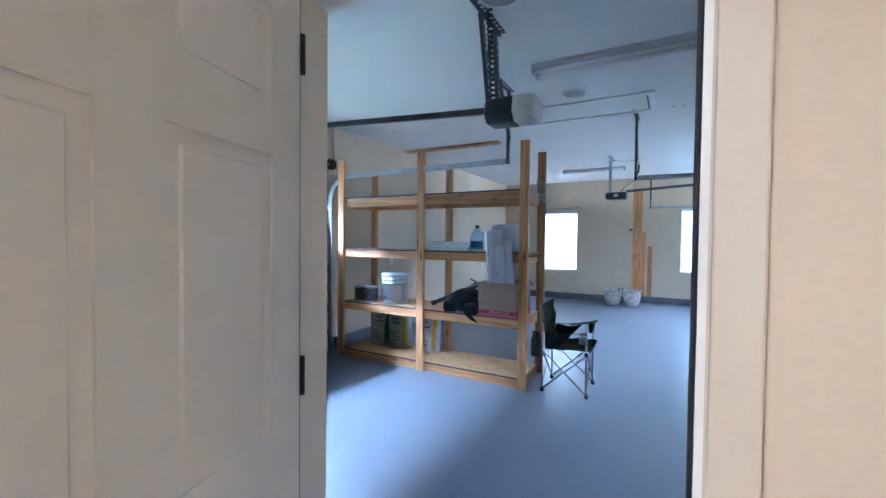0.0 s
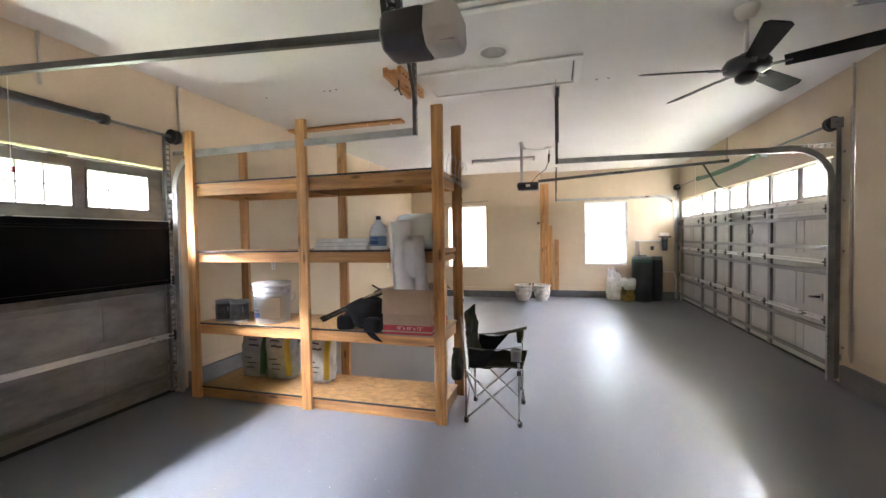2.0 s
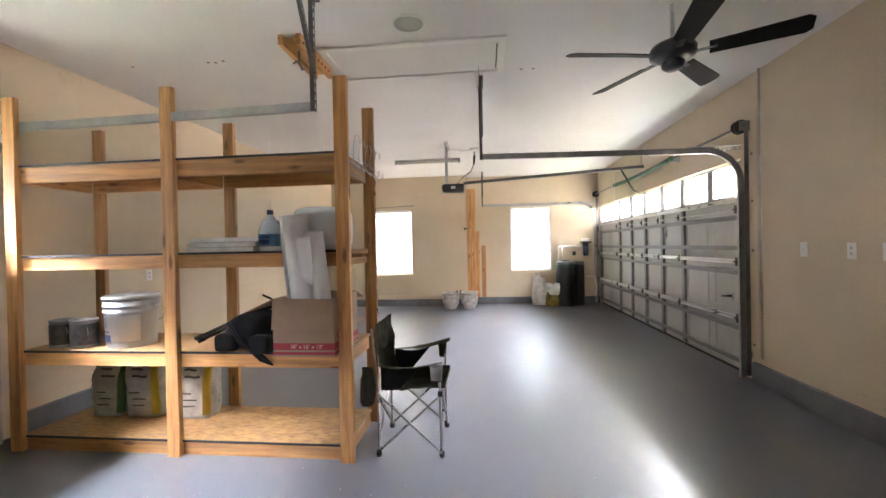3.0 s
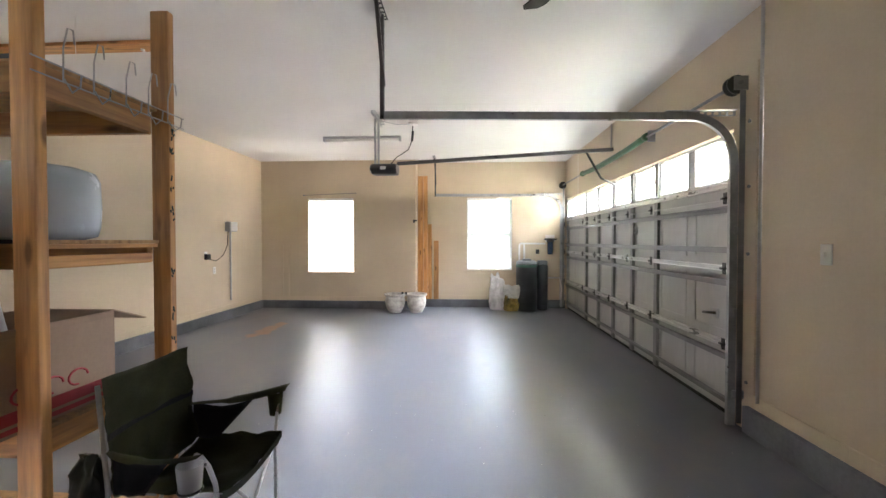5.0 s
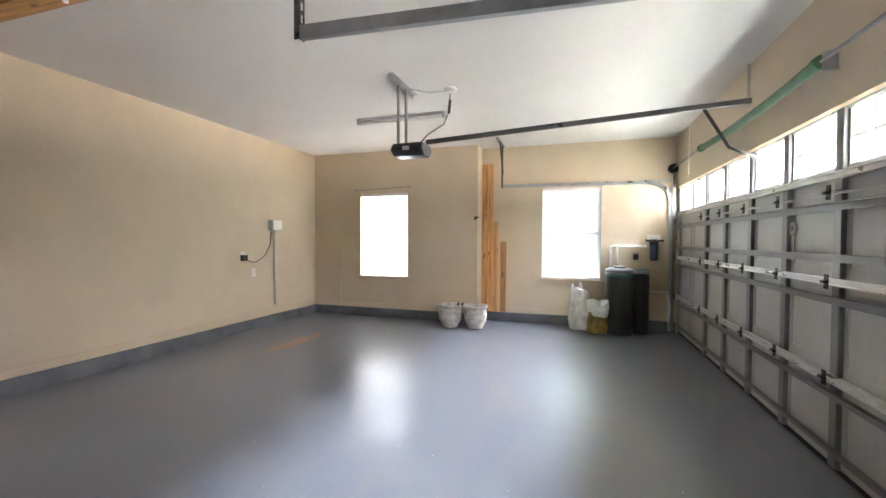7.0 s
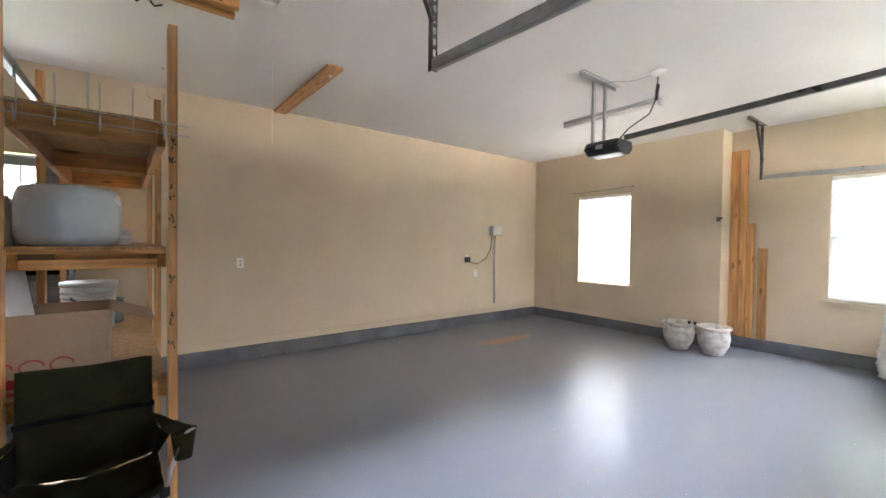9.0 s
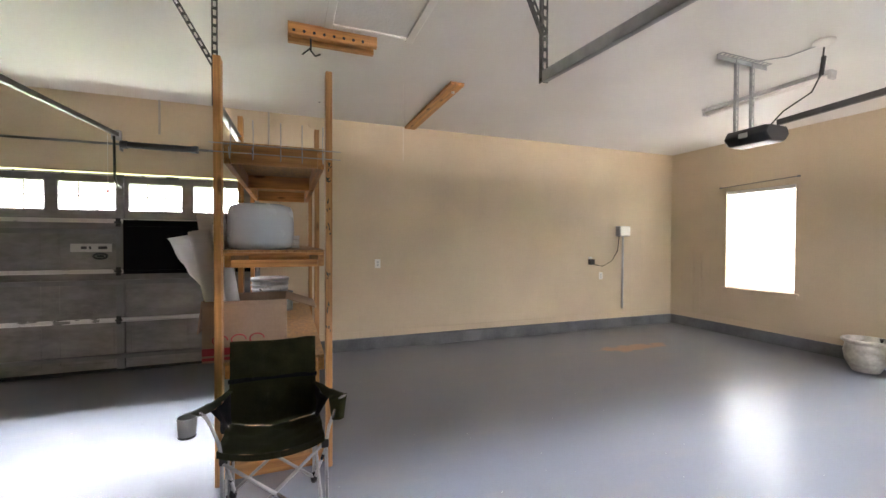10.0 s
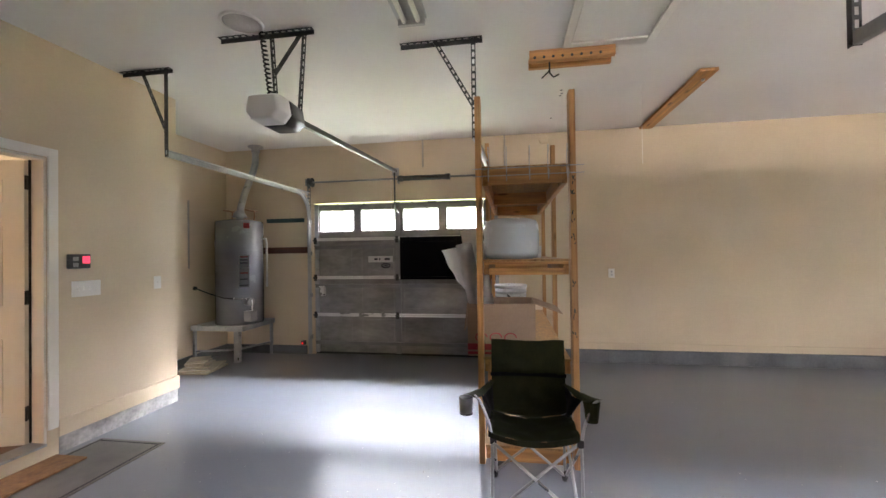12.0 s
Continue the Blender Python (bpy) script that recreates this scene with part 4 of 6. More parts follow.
for k in range(5):
    a = radians(-27 + 72 * k)
    m = Matrix.Translation((FX, FY, 2.585)) @ Matrix.Rotation(a, 4, "Z")
    b = nb()
    box(b, 0.1, 0.24, -0.02, 0.02, -0.006, 0.0, 0.002, m)
    part("blade_iron", b, BLACKM, fan)
    b = nb()
    mm = m @ Matrix.Rotation(radians(-17), 4, "X")
    w0, w1 = 0.055, 0.07
    outline = [(0.2, -w0), (0.66, -w1), (0.69, -w1 + 0.025), (0.69, w1 - 0.025), (0.66, w1), (0.2, w0)]
    top, bot = [b.verts.new(mm @ Vector((x, y, 0.004))) for x, y in outline], [b.verts.new(mm @ Vector((x, y, -0.003))) for x, y in outline]
    b.faces.new(top)
    b.faces.new(bot[::-1])
    for i in range(6):
        b.faces.new((top[i], bot[i], bot[(i + 1) % 6], top[(i + 1) % 6]))
    part("blade", b, blade, fan)

# ---- wall things ----
def plate(name, x, y, z, axis, w, h, n, label, dark=False):
    """A wall plate with its toggles or sockets; axis: the wall's normal, as 'x' or '-x' or 'y'."""
    c = Vector((x, y, z))
    rot = {"x": 90, "-x": -90, "y": 180}[axis]
    m = Matrix.Translation(c) @ Matrix.Rotation(radians(rot), 4, "Z")
    t = thing(name, c, label, "wall plate", "wall plates")
    b = nb()
    box(b, -w / 2, w / 2, -0.008, -0.001, -h / 2, h / 2, 0.003, m)
    part("cover", b, WHITE, t)
    for k in range(n):
        cx = (k - (n - 1) / 2) * 0.046
        b = nb()
        if dark:
            for dz in (-0.02, 0.02):
                box(b, cx - 0.012, cx + 0.012, -0.011, -0.008, dz - 0.012, dz + 0.012, 0.002, m)
            part("socket", b, SHELLG, t)
        else:
            box(b, cx - 0.006, cx + 0.006, -0.02, -0.008, -0.012, 0.012, 0.002, m)
            part("toggle", b, WHITE, t)
    return t


plate("light_switch", XE, 5.35, 1.295, "-x", 0.075, 0.118, 1, "white single light switch on the tan wall")
plate("wall_outlet", XE, 4.91, 1.29, "-x", 0.072, 0.118, 1, "white wall outlet on the tan wall", True)
plate("light_switch", XE, 4.62, 1.286, "-x", 0.12, 0.118, 2, "white double light switch on the tan wall")
plate("wall_outlet", XW, 5.755, 1.14, "x", 0.075, 0.118, 1, "white wall outlet on the bare tan wall", True)
plate("wall_outlet", XW, 9.5, 0.88, "x", 0.075, 0.118, 1, "tan painted wall outlet near the grey box", True)
plate("light_switch", -0.95, YS, 1.19, "y", 0.22, 0.12, 4, "white four-gang light switch beside the house door")
plate("light_switch", -1.6, YS, 1.19, "y", 0.075, 0.118, 1, "white single light switch near the wall corner")
plate("light_switch", XE, 4.505, 1.29, "-x", 0.075, 0.118, 1, "white single light switch beside the double one")
for x, y, r in ((XW, 4.93, 0.06),):
    b = nb()
    tube(b, [(x + 0.001, y, 2.915), (x + 0.006, y, 2.915), (x + 0.007, y, 2.915)], [r, r, r - 0.006], 24)
    single("round_cover", b, WALL, "round tan painted cover plate on the wall", "cover plate")
b = nb()
box(b, -3.035, -3.015, YB + 0.001, YB + 0.016, 1.27, 2.17, 0.003)
single("wall_batten", b, surface("strip_grey", (0.3, 0.28, 0.25), (0.37, 0.35, 0.31), 4, 0.6), "thin grey strip upright on the alcove wall", "batten", "wall battens")
for x, y in ((-2.48, 4.99), (-2.34, 4.985), (-2.42, 5.0), (0.21, 5.53), (0.32, 5.535), (-3.17, 4.97)):
    b = nb()
    tube(b, [(x, y, H - 0.006), (x, y, H - 0.001)], [0.009, 0.014], 8)
    single("screw_anchor", b, STRUT, "small grey screw anchor stuck in the white ceiling", "anchor", "ceiling anchors")
kp = thing("wall_keypad", (-0.883, YS, 1.34), "black wall control with a lit red button", "control")
b = nb()
box(b, -0.965, -0.803, YS + 0.001, YS + 0.03, 1.345, 1.457, 0.008)
part("case", b, BLACKP, kp)
b = nb()
box(b, -0.955, -0.9, YS + 0.03, YS + 0.034, 1.385, 1.44, 0.002)
part("lit_button", b, glowing("red_glow", (1.0, 0.05, 0.1), 0.12), kp, "glowing red button")
b = nb()
for k in range(2):
    box(b, -0.87, -0.83, YS + 0.03, YS + 0.033, 1.36 + k * 0.045, 1.39 + k * 0.045, 0.002)
part("button", b, STRUT, kp)

eb = thing("electric_box", (XW, 9.92, 1.53), "small white electric box with a conduit down the wall", "electric box")
b = nb()
box(b, XW + 0.001, XW + 0.1, 9.81, 10.03, 1.54, 1.71, 0.01)
part("case", b, SHELLG, eb)
b = nb()
box(b, XW + 0.1, XW + 0.112, 9.82, 10.02, 1.55, 1.7, 0.004)
part("lid", b, WHITE, eb)
b = nb()
tube(b, [(XW + 0.02, 9.95, 1.54), (XW + 0.02, 9.95, 0.32)], 0.016, 10)
part("conduit", b, SHELLG, eb)
b = nb()
tube(b, [(XW + 0.03, 9.86, 1.54), (XW + 0.04, 9.82, 1.3), (XW + 0.04, 9.7, 1.13), (XW + 0.04, 9.5, 1.04), (XW + 0.04, 9.34, 1.07), (XW + 0.04, 9.29, 1.1)], 0.006, 6)
part("cord", b, RUBBER, eb)
b = nb()
box(b, XW + 0.008, XW + 0.06, 9.23, 9.33, 1.07, 1.16, 0.008)
part("plug", b, BLACKP, eb)
plate("wall_outlet", XW, 9.28, 1.14, "x", 0.075, 0.118, 1, "white outlet behind the black plug", True)

for name, x0, y0, z0, z1, lab in (("conduit", XE - 0.02, 5.85, 0.25, H, "thin grey conduit up the tan wall"), ("conduit", XE - 0.015, 8.75, 2.62, H, "thin conduit down to the spring shaft"),
                                  ("conduit", XW + 0.015, 4.42, 2.5, H, "thin conduit beside the single door"), ("conduit", XW + 0.015, 3.3, 2.62, H, "thin conduit above the single door")):
    b = nb()
    tube(b, [(x0, y0, z0), (x0, y0, z1 - 0.001)], 0.011, 8)
    single(name, b, surface("conduit_paint", (0.4, 0.37, 0.33), (0.46, 0.43, 0.38), 4, 0.5), lab, "conduit", "conduits")
for x in (-3.33, -3.2):
    b = nb()
    box(b, x - 0.018, x + 0.018, YN - 0.016, YN - 0.001, 0.25, 1.3, 0.003)
    single("wall_batten", b, WALL, "narrow tan painted batten on the wall", "batten", "wall battens")
b = nb()
box(b, XJ - 0.05, XJ - 0.01, YN - 0.05, YN - 0.001, 1.74, 1.8, 0.006)
tube(b, [(XJ - 0.03, YN - 0.05, 1.77), (XJ + 0.03, YN - 0.09, 1.78)], 0.014, 8)
single("wall_sensor", b, BLACKP, "small black sensor on the wall corner", "sensor")

jb = thing("jamb_board", (XE, 5.96, 0.2), "tan painted board beside the double door with black bolts", "board")
b = nb()
box(b, XE - 0.022, XE - 0.001, 5.885, 6.05, 0.291, 2.62, 0.003)
part("board", b, WALL, jb)
for z in (0.36, 1.28, 1.76, 2.22):
    b = nb()
    tube(b, [(XE - 0.022, 5.955, z), (XE - 0.032, 5.955, z)], 0.013, 6)
    part("bolt", b, STRUT, jb)
# leaning lumber, stood on the curb
for x0, x1, z1, y0 in ((-0.57, -0.46, 2.72, 11.376), (-0.455, -0.37, 2.72, 11.376), (-0.365, -0.285, 1.72, 11.376), (-0.24, -0.14, 1.38, 11.376)):
    b = nb()
    box(b, x0, x1, y0, y0 + 0.036, 0.161, z1, 0.004)
    single("plank", b, PINE_Z, "rough pine plank leaning in the wall corner", "plank", "leaning planks")

# ---- far corner things ----
GLAZE = surface("glazed_pot", (0.3, 0.27, 0.23), (0.68, 0.65, 0.59), 11, 0.4, bump=0.15, fine=30)
SOIL = surface("soil", (0.02, 0.015, 0.01), (0.05, 0.035, 0.02), 20, 0.95, bump=0.6)
for x, y, r in ((-0.93, 10.68, 0.205), (-0.52, 10.72, 0.2)):
    p = thing("plant_pot", (x, y, 0), "empty off-white glazed ceramic plant pot on the floor", "plant pot", "plant pots")
    b = nb()
    lathe(b, [(0, 0), (r * 0.55, 0), (r * 0.6, 0.02), (r * 0.85, 0.12), (r * 0.93, 0.22), (r * 0.86, 0.3), (r * 0.85, 0.31), (r * 1.0, 0.33), (r * 1.03, 0.35), (r * 0.98, 0.365), (r * 0.86, 0.36), (r * 0.8, 0.3), (r * 0.78, 0.26)], x, y, 0, 40)
    part("pot", b, GLAZE, p)
    b = nb()
    lathe(b, [(r * 0.785, 0.27), (r * 0.4, 0.275), (0, 0.28)], x, y, 0, 32)
    part("soil", b, SOIL, p)
for dx in (0, 0.07):
    b = nb()
    tube(b, [(-0.78 + dx, 10.62, 0.355), (-0.78 + dx, 10.63, 0.4)], [0.01, 0.022], 8)
    single("hose_nozzle", b, BLACKP, "small black nozzle on the pot rim", "nozzle", "nozzles")

tk = thing("water_softener", (1.63, 11.1, 0), "black water softener barrel with a dark green band", "softener tank")
b = nb()
lathe(b, [(0, 0), (0.25, 0), (0.265, 0.02), (0.27, 0.9), (0.262, 0.93), (0, 0.93)], 1.63, 11.1, 0, 40, 0.76, 0.92)
part("barrel", b, surface("black_tank_plastic", (0.012, 0.014, 0.016), (0.025, 0.028, 0.03), 3, 0.45, bump=0.1), tk)
b = nb()
lathe(b, [(0.272, 0.86), (0.276, 0.87), (0.276, 0.9), (0.272, 0.91)], 1.63, 11.1, 0, 40, 0.76, 0.92)
part("band", b, plain("green_band", (0.01, 0.07, 0.04), 0.5), tk)
b = nb()
lathe(b, [(0, 0.99), (0.2, 0.985), (0.262, 0.965), (0.268, 0.94), (0.262, 0.931), (0, 0.931)], 1.63, 11.1, 0, 40, 0.76, 0.92)
box(b, 1.55, 1.71, 11.0, 11.2, 0.985, 1.02, 0.012)
part("lid", b, surface("grey_lid", (0.1, 0.11, 0.12), (0.16, 0.17, 0.18), 4, 0.4), tk)
rt = thing("resin_tank", (1.95, 11.16, 0), "slim black softener tank beside the wider barrel", "softener tank")
b = nb()
lathe(b, [(0, 0), (0.1, 0), (0.11, 0.02), (0.11, 0.86), (0.095, 0.92), (0, 0.93)], 1.95, 11.16, 0, 32)
part("tank", b, surface("black_resin_tank", (0.01, 0.011, 0.012), (0.022, 0.024, 0.026), 3, 0.4, bump=0.1), rt)
b = nb()
box(b, 1.86, 2.04, 11.06, 11.26, 0.9, 0.985, 0.02)
part("control_head", b, surface("grey_head", (0.1, 0.11, 0.12), (0.16, 0.17, 0.18), 4, 0.4), rt)
PVC = surface("white_pvc", (0.72, 0.71, 0.68), (0.78, 0.77, 0.74), 6, 0.35, bump=0.02)
pp = thing("water_pipes", (1.8, YN2 - 0.06, 0.9), "white plastic water pipes on the wall above the softener", "pipe")
b = nb()
tube(b, [(1.52, YN2 - 0.06, 0.95), (1.52, YN2 - 0.06, 1.27), (1.54, YN2 - 0.06, 1.31), (1.58, YN2 - 0.06, 1.32), (2.04, YN2 - 0.06, 1.32)], 0.017, 10)
tube(b, [(1.62, YN2 - 0.06, 1.0), (1.62, YN2 - 0.06, 1.32)], 0.017, 10)
part("pipe", b, PVC, pp)
b = nb()
tube(b, [(1.95, YN2 - 0.04, 0.62), (XE - 0.12, YN2 - 0.04, 0.62), (XE - 0.08, YN2 - 0.05, 0.4), (XE - 0.1, YN2 - 0.06, 0.17)], 0.015, 8)
part("drain_pipe", b, PVC, pp)
for x in (1.56, 1.9):
    b = nb()
    box(b, x - 0.02, x + 0.02, YN2 - 0.05, YN2 - 0.001, 1.3, 1.34, 0.004)
    part("clip", b, STRUT, pp)
wf = thing("water_filter", (2.14, YN2 - 0.09, 1.1), "blue-black canister water filter with a bracket", "water filter")
b = nb()
lathe(b, [(0, 0), (0.045, 0.0), (0.055, 0.015), (0.06, 0.25), (0, 0.25)], 2.14, YN2 - 0.09, 1.1, 24)
part("canister", b, plain("smoky_blue", (0.02, 0.04, 0.08), 0.15), wf)
b = nb()
lathe(b, [(0, 0.25), (0.072, 0.25), (0.075, 0.3), (0.05, 0.33), (0, 0.33)], 2.14, YN2 - 0.09, 1.1, 24)
box(b, 2.02, 2.27, YN2 - 0.12, YN2 - 0.06, 1.39, 1.425, 0.005)
part("cap", b, BLACKP, wf)
b = nb()
box(b, 2.06, 2.24, YN2 - 0.03, YN2 - 0.001, 1.36, 1.5, 0.004)
part("bracket", b, WHITE, wf)
b = nb()
box(b, 1.86, 1.93, YN2 - 0.05, YN2 - 0.001, 1.11, 1.2, 0.006)
single("black_plug", b, BLACKP, "black plug in the outlet over the softener", "plug")


def sack(name, x, y, z, w, d, h, mat, label, seed, lean=0.0, group="", turn=0, rum=1.0, flare=0.0):
    """A soft filled sack: a pillow shape, creased, slumped, with a pinched top."""
    rows, n, m = [], 22, 44
    for i in range(n + 1):
        f = i / n
        ex = 1.0 if f < 0.45 else 1 - 0.86 * ((f - 0.45) / 0.55) ** 1.3
        foot = 0.86 + 0.14 * min(1, f / 0.12)
        row = []
        for k in range(m):
            a = 2 * math.pi * k / m
            px, py = math.cos(a), math.sin(a)
            sq = (abs(px) ** 3.2 + abs(py) ** 3.2) ** (-1 / 3.2)
            crease = abs(noise.noise((px * 3.4 + seed, py * 3.4, f * 4.5)))
            fine = noise.noise((px * 8 + seed, py * 8, f * 11))
            nz = 1.05 - 0.34 * rum * crease + 0.05 * rum * fine + flare * f * f
            tipy = 0.16 * rum * h * f ** 3 * noise.noise((px * 1.6 + seed * 2, py * 1.6, 4.0))
            row.append(Vector((px * sq * w / 2 * foot * (0.8 + 0.2 * ex) * nz, py * sq * d / 2 * foot * ex * nz + lean * f + 0.05 * f * noise.noise((px * 2, seed, f * 3)), f * h * 0.97 + tipy)))
        rows.append(row)
    mm = Matrix.Translation((x, y, z)) @ Matrix.Rotation(radians(turn), 4, "Z")
    b = nb()
    v = [[b.verts.new(mm @ p) for p in row] for row in rows]
    for a, c in zip(v, v[1:]):
        for k in range(m):
            b.faces.new((a[k], a[(k + 1) % m], c[(k + 1) % m], c[k])).smooth = True
    b.faces.new(v[0][::-1])
    b.faces.new(v[-1])
    return single(name, b, mat, label, "bag", group)


SACKW = surface("white_woven_sack", (0.55, 0.55, 0.54), (0.82, 0.82, 0.8), 9, 0.45, bump=0.5, fine=25, dist=0.01)
sack("soil_bag", 1.06, 11.17, 0, 0.34, 0.2, 0.62, SACKW, "crumpled white plastic bag slumped beside the softener", 3, 0.08, "", -14, 2.3)
sack("seed_bag", 1.32, 10.98, 0, 0.3, 0.18, 0.3, surface("printed_yellow_bag", (0.05, 0.06, 0.02), (0.45, 0.3, 0.06), 9, 0.4, bump=0.3, fine=25, dist=0.008), "yellow and brown printed bag on the floor", 8, 0, "", 8, 1.6)
sack("clear_bag", 1.33, 10.99, 0.25, 0.3, 0.16, 0.25, see_through("clear_plastic", (0.75, 0.77, 0.72), 0.3, 0.2), "crumpled clear plastic bag top with printed bars", 11, 0.03, "", -10, 2.4, 0.5)

# ---- heater alcove ----
HX, HY = -3.36, 0.78
st = thing("heater_stand", (HX, HY, 0), "grey sheet-metal stand under the water heater", "stand")
b = nb()
box(b, XW + 0.02, -3.02, YB + 0.03, 1.06, 0.495, 0.514, 0.004)
for e in ((XW + 0.02, -3.02, 1.045, 1.06), (-3.035, -3.02, YB + 0.03, 1.045)):
    box(b, *e, 0.45, 0.495, 0.003)
part("top", b, STEEL, st)
for x, y, w in ((-3.22, 0.84, 0.035), (-3.72, 1.02, 0.018), (-3.06, 0.33, 0.018)):
    b = nb()
    box(b, x - w, x + w, y - w, y + w, 0, 0.494, 0.004)
    part("leg", b, STEEL, st)
for q in ((-3.72, 1.02), (-3.06, 0.33)):
    b = nb()
    tube(b, [(-3.22, 0.84, 0.17), (q[0], q[1], 0.17)], 0.014, 6)
    part("brace", b, STEEL, st)
wh = thing("water_heater", (HX, HY, 0.515), "tall grey gas water heater with red and white labels", "water heater")
b = nb()
lathe(b, [(0, 0), (0.3, 0), (0.305, 0.01), (0.305, 1.36), (0.295, 1.385), (0.15, 1.41), (0, 1.42)], HX, HY, 0.516, 48)
part("tank", b, surface("grey_enamel", (0.115, 0.12, 0.13), (0.16, 0.165, 0.175), 2, 0.22, bump=0.02), wh)
for zc, h, cm in ((1.83, 0.07, (0.45, 0.05, 0.04)), (1.37, 0.13, (0.55, 0.55, 0.54)), (1.14, 0.26, (0.4, 0.41, 0.42))):
    b = nb()
    a0, a1 = (0.78, 1.02) if h < 0.1 else (0.6, 1.0)
    rows = [[(HX + 0.307 * math.cos(a0 + (a1 - a0) * k / 8), HY + 0.307 * math.sin(a0 + (a1 - a0) * k / 8), z) for k in range(9)] for z in (zc - h / 2, zc + h / 2)]
    sheet(b, rows, 0.001)
    lab = part("label_sticker", b, plain("sticker", cm, 0.5), wh)
    for j in range(3 if h > 0.1 else 0):
        b = nb()
        zz = zc - h / 2 + 0.02 + j * h / 3.2
        rows = [[(HX + 0.309 * math.cos(a0 + 0.04 + (a1 - a0 - 0.1) * k / 8), HY + 0.309 * math.sin(a0 + 0.04 + (a1 - a0 - 0.1) * k / 8), z) for k in range(9)] for z in (zz, zz + 0.018)]
        sheet(b, rows, 0.001)
        part("print_bar", b, plain("print_red" if j == 2 else "print_grey", (0.4, 0.05, 0.04) if j == 2 else (0.12, 0.12, 0.12), 0.5), lab)
b = nb()
tube(b, [(HX + 0.02, HY + 0.02, 1.93), (HX + 0.01, HY + 0.03, 2.1), (HX - 0.05, HY + 0.05, 2.3), (HX - 0.18, HY + 0.09, 2.62), (HX - 0.22, HY + 0.1, 2.75), (HX - 0.23, HY + 0.1, 2.98)], 0.045, 14)
part("flue_pipe", b, STEEL, wh)
b = nb()
lathe(b, [(0.0, 0.0), (0.105, 0.0), (0.105, -0.02), (0.06, -0.035), (0.055, -0.09), (0, -0.09)], HX - 0.23, HY + 0.1, H - 0.001, 24)
part("flue_collar", b, STEEL, wh)
b = nb()
lathe(b, [(0.045, 0.0), (0.1, 0.0), (0.05, 0.09), (0.045, 0.09)], HX + 0.02, HY + 0.02, 1.96, 20)
part("draft_hood", b, STEEL, wh)
b = nb()
tube(b, [(HX - 0.06, HY + 0.29, 1.66), (HX - 0.06, HY + 0.36, 1.66), (HX - 0.06, HY + 0.37, 1.6), (HX - 0.06, HY + 0.37, 1.0)], 0.014, 8)
part("relief_pipe", b, PVC, wh)
b = nb()
tube(b, [(HX + 0.18, HY + 0.22, 0.82), (HX + 0.2, HY + 0.31, 0.82)], [0.05, 0.055], 14)
box(b, HX + 0.1, HX + 0.24, HY + 0.22, HY + 0.33, 0.56, 0.7, 0.012)
part("gas_valve", b, STRUT, wh)
b = nb()
tube(b, [(HX + 0.17, HY + 0.3, 0.68), (HX + 0.19, HY + 0.31, 0.84), (HX + 0.25, HY + 0.23, 0.86), (HX + 0.3, HY + 0.12, 0.87)], 0.01, 8)
part("gas_pipe", b, BRIGHT, wh)
b = nb()
tube(b, [(HX + 0.3, HY + 0.12, 0.87), (HX + 0.325, HY, 0.88), (HX + 0.3, HY - 0.25, 0.94), (HX + 0.24, YB + 0.03, 1.0)], 0.009, 8)
tube(b, [(HX + 0.24, YB + 0.03, 1.0), (HX + 0.24, YB + 0.002, 1.0)], 0.026, 10)
part("gas_hose", b, RUBBER, wh)
for dy in (-0.18, 0.16):
    b = nb()
    tube(b, [(HX - 0.1, HY + dy, 1.9), (HX - 0.1, HY + dy, 2.05), (HX - 0.12, HY + dy - 0.15, 2.08), (XW + 0.01, HY + dy - 0.15, 2.08)], 0.011, 8)
    part("water_pipe", b, surface("copper", (0.3, 0.16, 0.08), (0.4, 0.22, 0.12), 6, 0.4, metal=0.8), wh)
b = nb()
box(b, XW + 0.001, XW + 0.022, 0.94, 1.53, 1.905, 1.965, 0.003)
single("wall_strip", b, surface("teal_paint", (0.01, 0.04, 0.05), (0.02, 0.07, 0.08), 5, 0.5), "dark teal painted strip on the alcove wall", "board")
b = nb()
box(b, XW + 0.001, XW + 0.03, 0.87, 1.6, 1.455, 1.545, 0.004)
single("wall_board", b, wood("stained_wood", 1, (0.06, 0.025, 0.015), (0.13, 0.05, 0.03)), "dark brown stained board on the alcove wall", "board")
for k in range(6):
    b = nb()
    m = Matrix.Translation((-2.84 - 0.02 * (k % 2), 0.62 - 0.012 * k, 0.022 * k)) @ Matrix.Rotation(radians(8 + 11 * (k % 3)), 4, "Z")
    w = 0.23 if k < 2 else 0.13
    box(b, -w, w, -w * 0.9, w * 0.9, 0.0005, 0.0215, 0.003, m)
    single("floor_tile", b, surface("beige_tile", (0.3, 0.25, 0.19), (0.45, 0.38, 0.3), 4, 0.5), "loose beige tile in a low stack on the floor", "tile", "stacked tiles")
b = nb()
box(b, XW + 0.02, XW + 0.09, 1.5, 1.55, 0.14, 0.2, 0.006)
se = single("door_sensor", b, BLACKP, "small black safety sensor with a red light", "sensor")
b = nb()
box(b, XW + 0.091, XW + 0.094, 1.515, 1.535, 0.16, 0.18)
part("light", b, glowing("red_led", (1.0, 0.03, 0.02), 0.3), se, "tiny red light")

